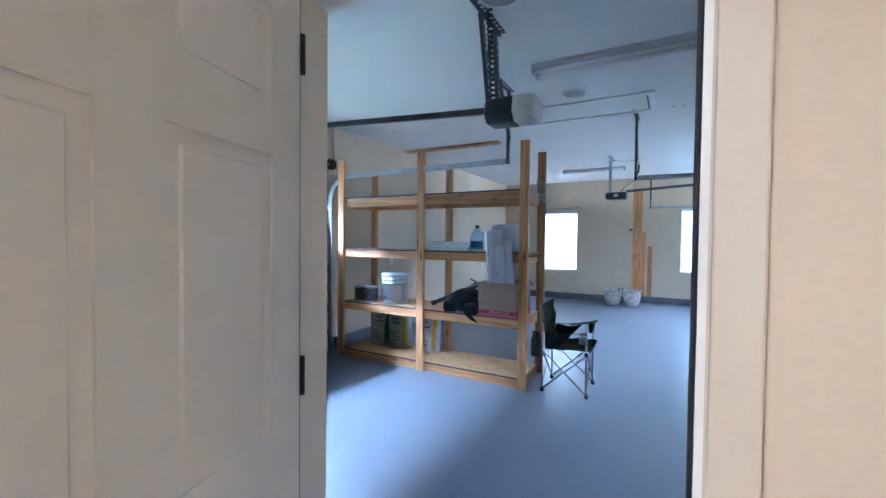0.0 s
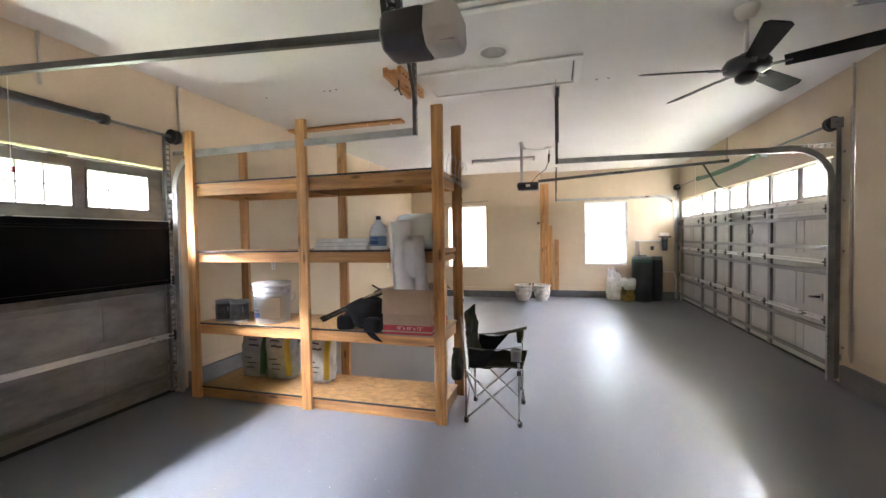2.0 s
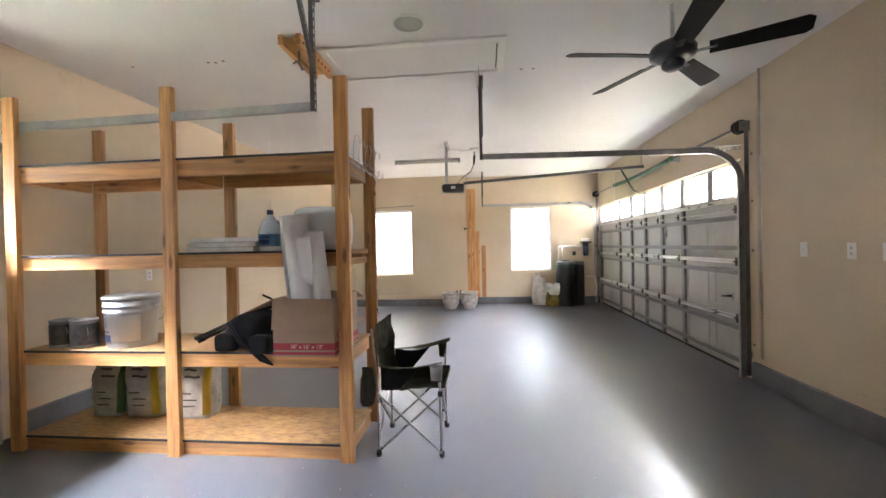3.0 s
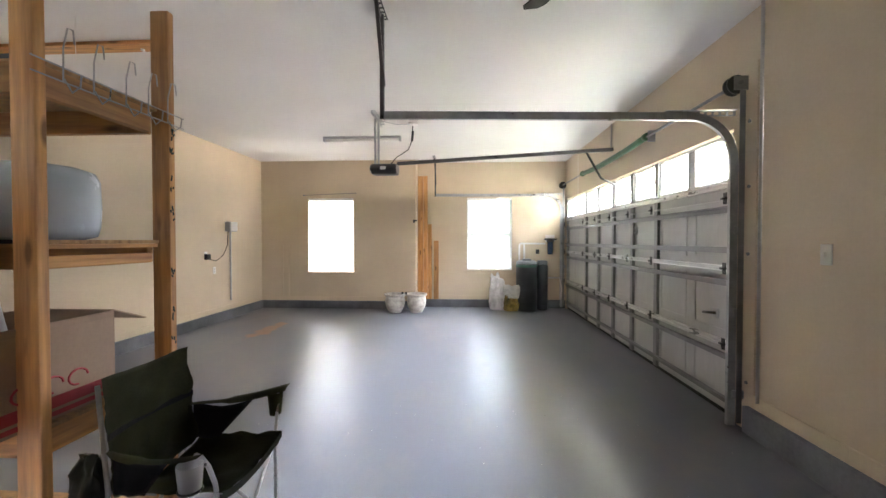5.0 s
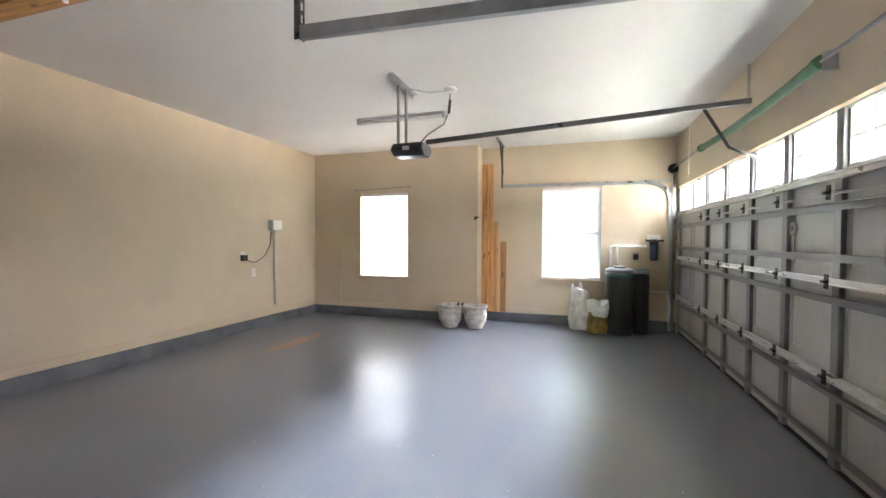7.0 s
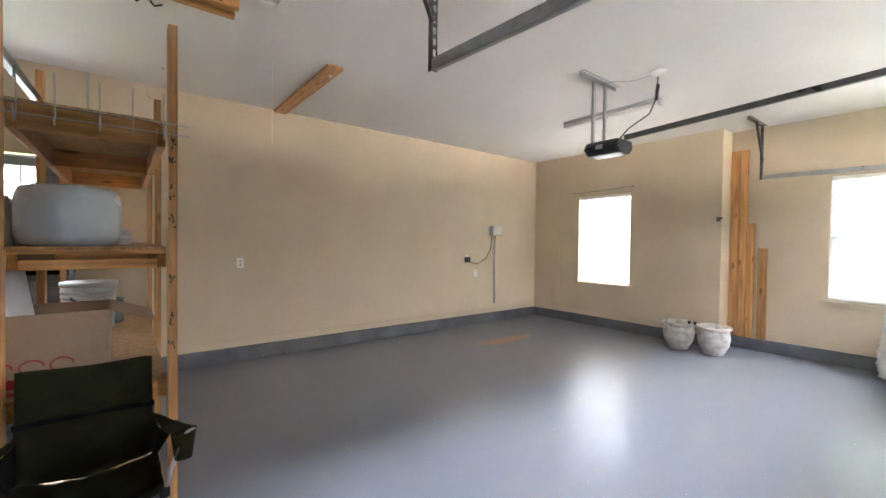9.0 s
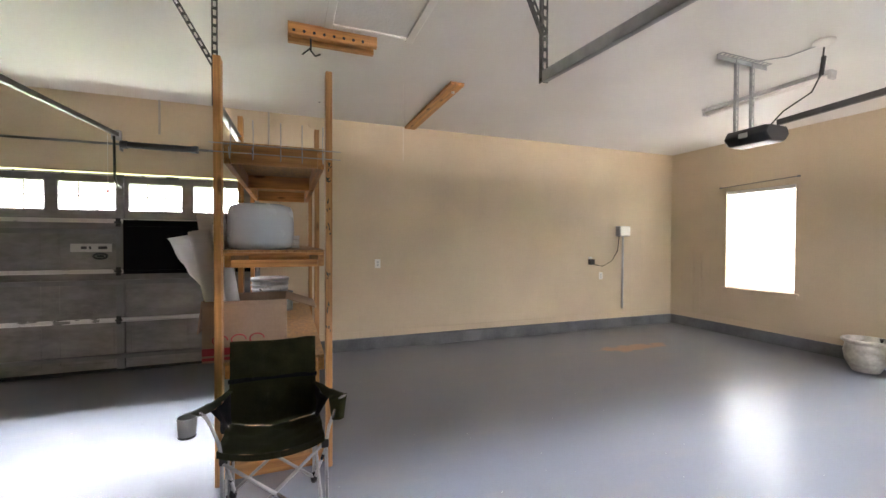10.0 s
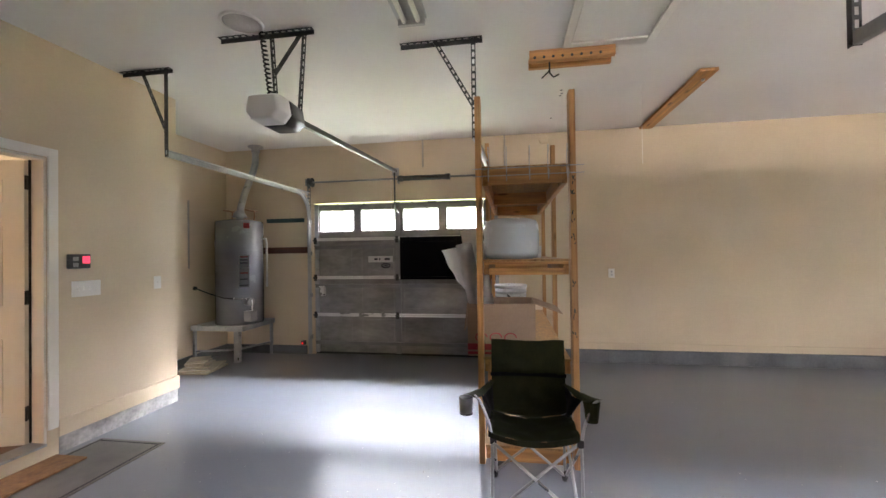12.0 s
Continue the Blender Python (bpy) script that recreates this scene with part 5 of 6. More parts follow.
# mats
b = nb()
box(b, -1.0, 0.45, 1.27, 1.84, 0.0005, 0.008, 0.002)
mt = single("floor_mat", b, surface("grey_rubber_mat", (0.07, 0.065, 0.06), (0.14, 0.13, 0.12), 8, 0.7, bump=0.3), "long flat grey rubber mat by the door", "mat")
b = nb()
for e in ((-0.98, 0.43, 1.29, 1.3), (-0.98, 0.43, 1.81, 1.82), (-0.97, -0.96, 1.3, 1.81)):
    box(b, *e, 0.008, 0.011)
part("border", b, RUBBER, mt)
b = nb()
box(b, -0.7, 0.1, 1.24, 1.5, 0.0115, 0.027, 0.005)
single("doormat", b, surface("coir", (0.12, 0.055, 0.02), (0.24, 0.12, 0.05), 30, 0.95, bump=0.9, fine=200), "brown coir doormat on the grey mat", "mat")


# ---- things on the rack ----
def lattice_can(x, y, z, r, h, mat, label):
    c = thing("paint_can", (x, y, z), label, "paint can", "paint cans")
    b = nb()
    lathe(b, [(0, 0), (r - 0.003, 0), (r, 0.004), (r - 0.003, 0.01), (r - 0.004, h - 0.012), (r, h - 0.008), (r, h), (r - 0.012, h), (r - 0.014, h - 0.008), (0, h - 0.008)], x, y, z, 28)
    part("tin", b, STRUT, c)
    b = nb()
    lathe(b, [(r - 0.0028, 0.02), (r - 0.0022, 0.022), (r - 0.0022, h - 0.03), (r - 0.0028, h - 0.028)], x, y, z, 28)
    part("label_wrap", b, mat, c)
    b = nb()
    tube(b, [(x + r * math.cos(t), y - 0.01 + 0.03 * math.sin(t) - r * 0.55, z + h * 0.75 - 0.1 * math.sin(t)) for t in [math.pi * k / 10 for k in range(11)]], 0.002, 5)
    part("wire_handle", b, STEEL, c)
    return c


S2, S3, S1 = 0.7065, 1.3765, 0.1065
DKLAB = surface("dark_can_label", (0.006, 0.006, 0.007), (0.07, 0.065, 0.06), 25, 0.4)
lattice_can(-3.27, 4.42, S2, 0.083, 0.195, DKLAB, "dark paint can with a worn label on the shelf")
lattice_can(-3.08, 4.4, S2, 0.085, 0.2, DKLAB, "dark paint can with a wire handle on the shelf")
lattice_can(-2.98, 4.6, S2, 0.085, 0.2, surface("teal_can_label", (0.1, 0.16, 0.17), (0.3, 0.34, 0.34), 12, 0.4), "pale blue-grey paint can behind the others")

bx, by = -2.76, 4.47
bk = thing("plastic_bucket", (bx, by, S2), "grey-white five-gallon paint bucket with a blue label", "bucket")
b = nb()
lathe(b, [(0, 0), (0.148, 0), (0.152, 0.006), (0.163, 0.25), (0.17, 0.253), (0.17, 0.262), (0.165, 0.265), (0.166, 0.29), (0.173, 0.293), (0.173, 0.302), (0.167, 0.305), (0.168, 0.345), (0, 0.345)], bx, by, S2, 40)
part("pail", b, surface("pail_plastic", (0.27, 0.285, 0.3), (0.35, 0.365, 0.38), 5, 0.35, bump=0.03), bk)
b = nb()
lathe(b, [(0.17, 0.335), (0.176, 0.338), (0.177, 0.362), (0.168, 0.37), (0.16, 0.362), (0, 0.36)], bx, by, S2, 40)
part("lid", b, surface("lid_plastic", (0.3, 0.31, 0.32), (0.38, 0.39, 0.4), 5, 0.35, bump=0.03), bk)


def wrap(r, x, y, z0, z1, a0, a1, taper=0.0):
    b = nb()
    rows = [[(x + (r + taper * f) * math.cos(radians(a0 + (a1 - a0) * k / 12)), y + (r + taper * f) * math.sin(radians(a0 + (a1 - a0) * k / 12)), z0 + (z1 - z0) * f) for k in range(13)] for f in (0, 1)]
    return sheet(b, rows, 0.0008)


BLUE, PAPER = plain("blue_print", (0.03, 0.13, 0.48), 0.4), plain("pale_label", (0.62, 0.63, 0.62), 0.5)
lb = part("label", wrap(0.156, bx, by, S2 + 0.05, S2 + 0.235, 205, 330, 0.0075), PAPER, bk)
part("blue_block", wrap(0.1575, bx, by, S2 + 0.05, S2 + 0.1, 205, 262, 0.002), BLUE, lb)
part("blue_block", wrap(0.1605, bx, by, S2 + 0.15, S2 + 0.225, 205, 250, 0.003), plain("light_blue_print", (0.25, 0.4, 0.6), 0.4), lb)
part("print_bar", wrap(0.159, bx, by, S2 + 0.115, S2 + 0.125, 208, 258, 0.0006), BLUE, lb)
b = nb()
tube(b, [(bx + 0.17 * math.cos(t), by + 0.09 + 0.075 * math.sin(t), S2 + 0.27 - 0.13 * math.sin(t)) for t in [math.pi * k / 14 for k in range(15)]], 0.0025, 5)
part("wire_handle", b, STRUT, bk)

# wrapped tile packs
TILEP = surface("shrink_wrapped_tile", (0.5, 0.52, 0.54), (0.68, 0.7, 0.72), 14, 0.18, bump=0.4, fine=40, dist=0.004)
for k in range(3):
    b = nb()
    dx = 0.015 * ((k * 7) % 3 - 1)
    box(b, -2.2 + dx, -1.7 + dx, 4.33, 4.72, S3 + 0.033 * k, S3 + 0.0315 + 0.033 * k, 0.006)
    single("tile_pack", b, TILEP, "flat white pack in clear wrap, stacked on the shelf", "pack", "stacked packs")

jx, jy = -1.63, 4.4
jg = thing("plastic_jug", (jx, jy, S3), "clear plastic jug of blue liquid with a navy cap", "jug")
b = nb()
lathe(b, [(0, 0), (0.07, 0), (0.076, 0.008), (0.077, 0.13), (0.074, 0.15), (0.06, 0.19), (0.035, 0.225), (0.022, 0.24), (0.02, 0.255), (0, 0.255)], jx, jy, S3, 30)
part("bottle", b, surface("milky_blue_jug", (0.5, 0.6, 0.68), (0.66, 0.74, 0.8), 6, 0.15, bump=0.03), jg)
part("label", wrap(0.0785, jx, jy, S3 + 0.03, S3 + 0.115, 190, 350), plain("jug_label", (0.16, 0.3, 0.55), 0.4), jg)
for z in (0.05, 0.065, 0.09):
    part("print_bar", wrap(0.0797, jx, jy, S3 + z, S3 + z + 0.008, 205, 290), BLUE, jg)
b = nb()
tube(b, [(jx + 0.05, jy, S3 + 0.2), (jx + 0.075, jy, S3 + 0.19), (jx + 0.08, jy, S3 + 0.15), (jx + 0.072, jy, S3 + 0.13)], 0.01, 8)
part("handle", b, plain("jug_handle", (0.45, 0.55, 0.62), 0.2), jg)
b = nb()
lathe(b, [(0.0, 0.282), (0.02, 0.282), (0.022, 0.278), (0.022, 0.25), (0.0, 0.25)], jx, jy, S3, 20)
part("cap", b, plain("navy_cap", (0.01, 0.015, 0.06), 0.4), jg)

# big roll of bubble wrap
BUB = see_through("bubble_wrap", (0.62, 0.7, 0.77), 0.1, 0.25)
n = 40
b = nb()
rows = []
for i, (r, h) in enumerate([(0.0, 0.002), (0.15, 0.0), (0.19, 0.012), (0.2, 0.05), (0.205, 0.13), (0.2, 0.24), (0.185, 0.275), (0.14, 0.29), (0.05, 0.288), (0.045, 0.2)]):
    rows.append([(-1.28 + r * math.cos(2 * math.pi * k / n) * (1 + 0.025 * noise.noise((math.cos(k * 0.5) * 2, h * 8, k * 0.3))), 4.475 + r * 0.98 * math.sin(2 * math.pi * k / n) * (1 + 0.025 * noise.noise((k * 0.4, h * 9, 3))), S3 + h) for k in range(n)])
v = [[b.verts.new(p) for p in row] for row in rows[1:]]
for a, c in zip(v, v[1:]):
    for k in range(n):
        b.faces.new((a[k], a[(k + 1) % n], c[(k + 1) % n], c[k])).smooth = True
b.faces.new(v[0][::-1])
b.faces.new(v[-1])
single("bubble_wrap_roll", b, BUB, "fat roll of pale bubble wrap standing on the shelf", "packing roll")

# moving box with flaps and foam rolls in it
CARD = surface("cardboard", (0.27, 0.185, 0.125), (0.36, 0.25, 0.175), 3, 0.75, bump=0.1, fine=60)
RED = surface("red_print", (0.3, 0.025, 0.035), (0.38, 0.04, 0.05), 6, 0.7)
X0, X1, Y0, Y1, Z0, Z1 = -1.5, -1.1, 4.165, 4.63, S2, 1.07
mb = thing("cardboard_box", ((X0 + X1) / 2, (Y0 + Y1) / 2, Z0), "open brown cardboard box with a red band", "box")
for e in ((X0, X1, Y0, Y0 + 0.006), (X0, X1, Y1 - 0.006, Y1), (X0, X0 + 0.006, Y0 + 0.006, Y1 - 0.006), (X1 - 0.006, X1, Y0 + 0.006, Y1 - 0.006)):
    b = nb()
    box(b, *e, Z0 + 0.006, Z1)
    part("side", b, CARD, mb)
b = nb()
box(b, X0, X1, Y0, Y1, Z0, Z0 + 0.006)
part("bottom", b, CARD, mb)
for m, w in ((Matrix.Translation((X0, Y0, Z1)) @ Matrix.Rotation(radians(263), 4, "X"), "x"), (Matrix.Translation((X0, Y1, Z1)) @ Matrix.Rotation(radians(-20), 4, "X"), "x"),
             (Matrix.Translation((X0, Y0, Z1)) @ Matrix.Rotation(radians(-25), 4, "Y"), "l"), (Matrix.Translation((X1, Y0, Z1)) @ Matrix.Rotation(radians(96), 4, "Y"), "r")):
    b = nb()
    if w == "x":
        box(b, 0.002, X1 - X0 - 0.002, 0.0, 0.19, -0.003, 0.003, 0, m)
    elif w == "l":
        box(b, -0.19, 0.0, 0.004, Y1 - Y0 - 0.004, -0.003, 0.003, 0, m)
    else:
        box(b, 0.0, 0.12, 0.004, Y1 - Y0 - 0.004, -0.003, 0.003, 0, m)
    part("flap", b, CARD, mb)
for z0, z1 in ((0.012, 0.03), (0.042, 0.085)):
    b = nb()
    box(b, X0, X1, Y0 - 0.0015, Y0 - 0.0003, Z0 + z0, Z0 + z1)
    box(b, X1 + 0.0003, X1 + 0.0015, Y0, Y1, Z0 + z0, Z0 + z1)
    part("red_band", b, RED, mb)


def text_mesh(words, size, m, mat, parent, label=""):
    """Raised lettering from the built-in font, as a mesh part."""
    cu = bpy.data.curves.new("lettering", "FONT")
    cu.body, cu.size, cu.align_x, cu.extrude = words, size, "CENTER", 0.0004
    tmp = bpy.data.objects.new("lettering", cu)
    me = bpy.data.meshes.new_from_object(tmp)
    bpy.data.objects.remove(tmp)
    b = nb()
    b.from_mesh(me)
    b.transform(m)
    return part("lettering", b, mat, parent, label)


text_mesh('18" x 16" x 12"', 0.035, Matrix.Translation(((X0 + X1) / 2 + 0.02, Y0 - 0.002, Z0 + 0.052)) @ Matrix.Rotation(radians(90), 4, "X"), plain("pale_print", (0.6, 0.5, 0.45), 0.7), mb)
for k in range(3):
    b = nb()
    tube(b, [(X1 + 0.002, 4.26 + 0.1 * k + 0.04 * math.cos(t), Z0 + 0.13 + 0.03 * math.sin(t)) for t in [math.pi * 1.5 * i / 10 for i in range(11)]], 0.004, 5)
    part("red_mark", b, RED, mb)

FOAM = see_through("white_foam_sheet", (0.93, 0.93, 0.94), 0.14, 0.5)


def foam_roll(p, q, r, label):
    b = nb()
    p, q = Vector(p), Vector(q)
    d = (q - p).normalized()
    s = d.orthogonal().normalized()
    u = d.cross(s)
    pts = [(r * (0.25 + 0.75 * k / 60)) for k in range(61)]
    rows = []
    for f in [i / 8 for i in range(9)]:
        c = p + (q - p) * f
        rows.append([c + (s * math.cos(k * 0.36) + u * math.sin(k * 0.36)) * rr * (1 + 0.05 * noise.noise((f * 3, k * 0.15, r * 40))) for k, rr in enumerate(pts)])
    sheet(b, rows, 0.002)
    return single("foam_roll", b, FOAM, label, "packing roll", "foam rolls")


foam_roll((-1.34, 4.29, 0.8), (-1.345, 4.17, 1.6), 0.09, "tall loose roll of white packing foam in the box")
foam_roll((-1.19, 4.26, 0.85), (-1.205, 4.13, 1.49), 0.066, "short tilted roll of white packing foam in the box")
b = nb()
rows = [[(-1.24 + 0.03 * math.sin(g * 5) + 0.02 * f, 4.2 - 0.24 * g * (0.55 + 0.45 * f), 1.1 + 0.12 * g + (0.38 - 0.16 * g) * f + 0.012 * math.sin(f * 9)) for g in [k / 8 for k in range(9)]] for f in [k / 8 for k in range(9)]]
sheet(b, rows, 0.004)
single("foam_sheet", b, FOAM, "loose flap of ribbed white foam hanging from the box", "packing sheet")

# camera bag and tripod
FABR = surface("black_nylon", (0.004, 0.004, 0.005), (0.012, 0.012, 0.014), 14, 0.85, bump=0.4, fine=60)
FABR.node_tree.nodes["Principled BSDF"].inputs["Specular IOR Level"].default_value = 0.25
cb = thing("camera_bag", (-1.75, 4.42, S2), "slumped black nylon bag with straps", "bag")
b = nb()
n, m = 12, 26
v = []
for i in range(n + 1):
    f = i / n
    rr = max(0.12, 1 - abs(2 * (f * 0.9 + 0.06) - 1) ** 2.6) ** 0.5
    v.append([b.verts.new((-1.74 + 0.2 * rr * math.cos(a) * (1 + 0.3 * noise.noise((math.cos(a) * 2.6, math.sin(a) * 2.6, f * 5))), 4.42 + 0.17 * rr * math.sin(a) * (1 + 0.3 * noise.noise((math.cos(a) * 2.6 + 5, math.sin(a) * 2.6, f * 5))), S2 + 0.24 * f + 0.02 * f * noise.noise((math.cos(a) * 2, math.sin(a) * 2, 1)))) for a in [2 * math.pi * k / m for k in range(m)]])
for a, c in zip(v, v[1:]):
    for k in range(m):
        b.faces.new((a[k], a[(k + 1) % m], c[(k + 1) % m], c[k])).smooth = True
b.faces.new(v[0][::-1])
b.faces.new(v[-1])
part("body", b, FABR, cb)
for x, y in ((-1.9, 4.3), (-1.62, 4.24)):
    b = nb()
    box(b, x - 0.075, x + 0.075, y - 0.05, y + 0.05, S2, S2 + 0.12, 0.03, Matrix.Translation((x, y, S2)) @ Matrix.Rotation(radians(12 if x < -1.8 else -9), 4, "Z") @ Matrix.Translation((-x, -y, -S2)))
    part("pocket", b, FABR, cb)
b = nb()
tube(b, [(-1.86, 4.25, S2 + 0.2), (-1.74, 4.2, S2 + 0.08), (-1.6, 4.22, S2 - 0.02), (-1.55, 4.23, S2 - 0.07), (-1.62, 4.225, S2 - 0.04), (-1.7, 4.24, S2 + 0.02)], 0.012, 6)
part("strap", b, FABR, cb)
tp = thing("tripod", (-1.9, 4.5, S2), "folded black camera tripod lying across the bag", "tripod")
for k, (dy, dz) in enumerate(((0, 0), (0.035, 0.02), (-0.03, 0.025))):
    b = nb()
    p, q = Vector((-2.2, 4.42 + dy, S2 + 0.035 + dz)), Vector((-1.72, 4.5 + dy, S2 + 0.25 + dz))
    tube(b, [p, p.lerp(q, 0.1), p.lerp(q, 0.101), p.lerp(q, 0.5), p.lerp(q, 0.501), p.lerp(q, 0.56), p.lerp(q, 0.561), q], [0.016, 0.016, 0.011, 0.011, 0.017, 0.017, 0.014, 0.014], 10)
    part("leg", b, BLACKM, tp)
b = nb()
tube(b, [(-1.72, 4.5, S2 + 0.27), (-1.66, 4.51, S2 + 0.3)], 0.03, 12)
box(b, -1.69, -1.6, 4.48, 4.55, S2 + 0.29, S2 + 0.32, 0.006)
tube(b, [(-1.65, 4.51, S2 + 0.3), (-1.72, 4.44, S2 + 0.36)], 0.008, 8)
part("head", b, BLACKM, tp)

# bags on the bottom shelf
BAGM = surface("printed_feed_sack", (0.24, 0.24, 0.2), (0.48, 0.47, 0.42), 9, 0.5, bump=0.4, fine=40, dist=0.008)
YEL = plain("yellow_print", (0.5, 0.33, 0.03), 0.5)
GREENP = plain("green_print", (0.05, 0.14, 0.03), 0.5)
PRINT = plain("dark_print", (0.05, 0.05, 0.045), 0.6)


def feed_bag(x, y, z, w, d, h, seed, side):
    """An upright paper sack with square sides, a gathered top, printed bars and a coloured side panel."""
    def skin(a, f, out=0.0):
        px, py = math.cos(a), math.sin(a)
        sq = (abs(px) ** 5 + abs(py) ** 5) ** -0.2
        pinch = 1 - 0.55 * max(0, (f - 0.6) / 0.4) ** 2
        nz = 1 + 0.09 * noise.noise((px * 2.5 + seed, py * 2.5, f * 4)) + 0.035 * noise.noise((px * 7 + seed, py * 7, f * 12))
        return (x + px * sq * (w / 2 + out) * nz + 0.03 * f * math.sin(seed), y + py * sq * (d / 2 * pinch + out) * nz, z + f * h + 0.012 * noise.noise((px * 3, seed, f)) * f)

    def patch(a0, a1, f0, f1, out):
        bb = nb()
        rows = [[skin(radians(a0 + (a1 - a0) * k / 8), f0 + (f1 - f0) * i / 8, out) for k in range(9)] for i in range(9)]
        return sheet(bb, rows, 0.001)

    t = thing("seed_sack", (x, y, z), "printed white sack with coloured sides on the bottom shelf", "bag", "sacks")
    b = nb()
    m, n = 44, 18
    v = [[b.verts.new(skin(2 * math.pi * k / m, i / n)) for k in range(m)] for i in range(n + 1)]
    for a, c in zip(v, v[1:]):
        for k in range(m):
            b.faces.new((a[k], a[(k + 1) % m], c[(k + 1) % m], c[k])).smooth = True
    b.faces.new(v[0][::-1])
    b.faces.new(v[-1])
    part("sack_body", b, BAGM, t)
    part("yellow_panel", patch(305, 328, 0.06, 0.97, 0.002), YEL if side else GREENP, t)
    part("green_panel", patch(212, 228, 0.1, 0.8, 0.002), GREENP, t)
    for f0, f1, a0, a1 in ((0.2, 0.225, 244, 284), (0.31, 0.335, 250, 290), (0.42, 0.445, 240, 272), (0.7, 0.74, 250, 298), (0.82, 0.85, 246, 285)):
        part("print_bar", patch(a0, a1, f0, f1, 0.003), PRINT, t)
    return t


for x, sd, side in ((-3.14, 2, False), (-2.83, 5, True), (-2.42, 9, True)):
    feed_bag(x, 4.7, S1, 0.28, 0.2, 0.44, sd, side)

# wire hooks on the rack's end
hk = thing("wire_hooks", (-1.0, 4.57, 1.93), "bent wire hook rack on the end of the shelf", "hook rack")
for z in (1.94, 1.99):
    b = nb()
    tube(b, [(-1.005, 4.22, z), (-1.005, 4.95, z)], 0.003, 5)
    part("wire", b, STEEL, hk)
for y in (4.33, 4.45, 4.6, 4.72, 4.84):
    b = nb()
    tube(b, [(-1.005, y, 1.94), (-1.003, y, 2.06), (-0.985, y, 2.13), (-0.965, y, 2.12), (-0.96, y, 2.07)], 0.003, 5)
    tube(b, [(-1.0, y, 1.95), (-0.97, y, 1.9), (-0.94, y, 1.92), (-0.935, y, 1.96)], 0.003, 5)
    part("hook", b, STEEL, hk)

# ---- folding camp chair, facing away from the rack's end ----
OLIVE = surface("olive_canvas", (0.015, 0.018, 0.006), (0.04, 0.044, 0.016), 7, 0.9, bump=0.5, fine=120)
OLIVE.node_tree.nodes["Principled BSDF"].inputs["Specular IOR Level"].default_value = 0.25
ALU = surface("grey_tube", (0.3, 0.3, 0.3), (0.42, 0.42, 0.42), 8, 0.35, metal=0.8, bump=0.03)
ch = thing("camp_chair", (-0.68, 4.6, 0), "olive canvas folding camp chair with cup holder", "chair")
FS, FN, BS, BN = (-0.46, 4.36), (-0.47, 4.81), (-0.88, 4.35), (-0.89, 4.78)
for p in (FS, FN, BS, BN):
    b = nb()
    lathe(b, [(0, 0), (0.018, 0), (0.021, 0.02), (0.015, 0.045), (0, 0.045)], p[0], p[1], 0, 14)
    part("foot", b, BLACKP, ch)
pairs = ((FS, BS, 0.42), (BS, FS, 0.41), (FN, BN, 0.42), (BN, FN, 0.41), (FS, FN, 0.42), (FN, FS, 0.41), (BS, BN, 0.38), (BN, BS, 0.38))
for i, (p, q, h) in enumerate(pairs):
    o = 0.009 if i % 2 else -0.009
    b = nb()
    tube(b, [(p[0] + (o if i >= 4 else 0), p[1] + (0 if i >= 4 else o), 0.03), (q[0] + (o if i >= 4 else 0), q[1] + (0 if i >= 4 else o), h)], 0.0085, 8)
    part("cross_tube", b, ALU, ch)
# tubes from the front feet to the arm tips, bowed outwards above the seat
for p, sgn in ((FS, -1), (FN, 1)):
    b = nb()
    tube(b, [(p[0] - 0.005, p[1] + 0.012 * sgn, 0.03), (p[0] - 0.005, p[1] + 0.006 * sgn, 0.42), (p[0] - 0.005, p[1] + 0.02 * sgn, 0.5), (p[0] - 0.01, p[1] + 0.05 * sgn, 0.58), (p[0] - 0.02, p[1] + 0.075 * sgn, 0.625), (p[0] - 0.02, p[1] + 0.1 * sgn, 0.645)], 0.0085, 8)
    part("front_tube", b, ALU, ch)
    b = nb()
    box(b, p[0] - 0.02, p[0] + 0.012, p[1] - 0.018, p[1] + 0.018, 0.4, 0.44, 0.006)
    part("corner_joint", b, BLACKP, ch)
for p in (BS, BN):
    b = nb()
    tube(b, [(p[0], p[1], 0.03), (p[0] + 0.0, p[1], 0.45), (p[0] - 0.035, p[1], 0.84)], 0.0085, 8)
    part("back_tube", b, ALU, ch)
G = [k / 16 for k in range(17)]
b = nb()
rows = []
for i in range(15):
    f = i / 14
    x = -0.435 - 0.4 * f
    rows.append([(x - 0.02 * math.sin(math.pi * g), 4.335 + 0.47 * g, 0.475 - 0.055 * math.sin(math.pi * g) ** 0.8 - 0.03 * f + 0.014 * noise.noise((f * 5, g * 6, 2)) + 0.006 * noise.noise((f * 14, g * 12, 5))) for g in G])
sheet(b, rows, 0.006)
part("seat", b, OLIVE, ch)
b = nb()
sheet(b, [[(-0.436 - 0.018 * math.sin(math.pi * g), 4.335 + 0.47 * g, 0.477 - 0.055 * math.sin(math.pi * g) ** 0.8 - dz) for g in G] for dz in (0, 0.03)], 0.008)
part("seat_hem", b, OLIVE, ch)
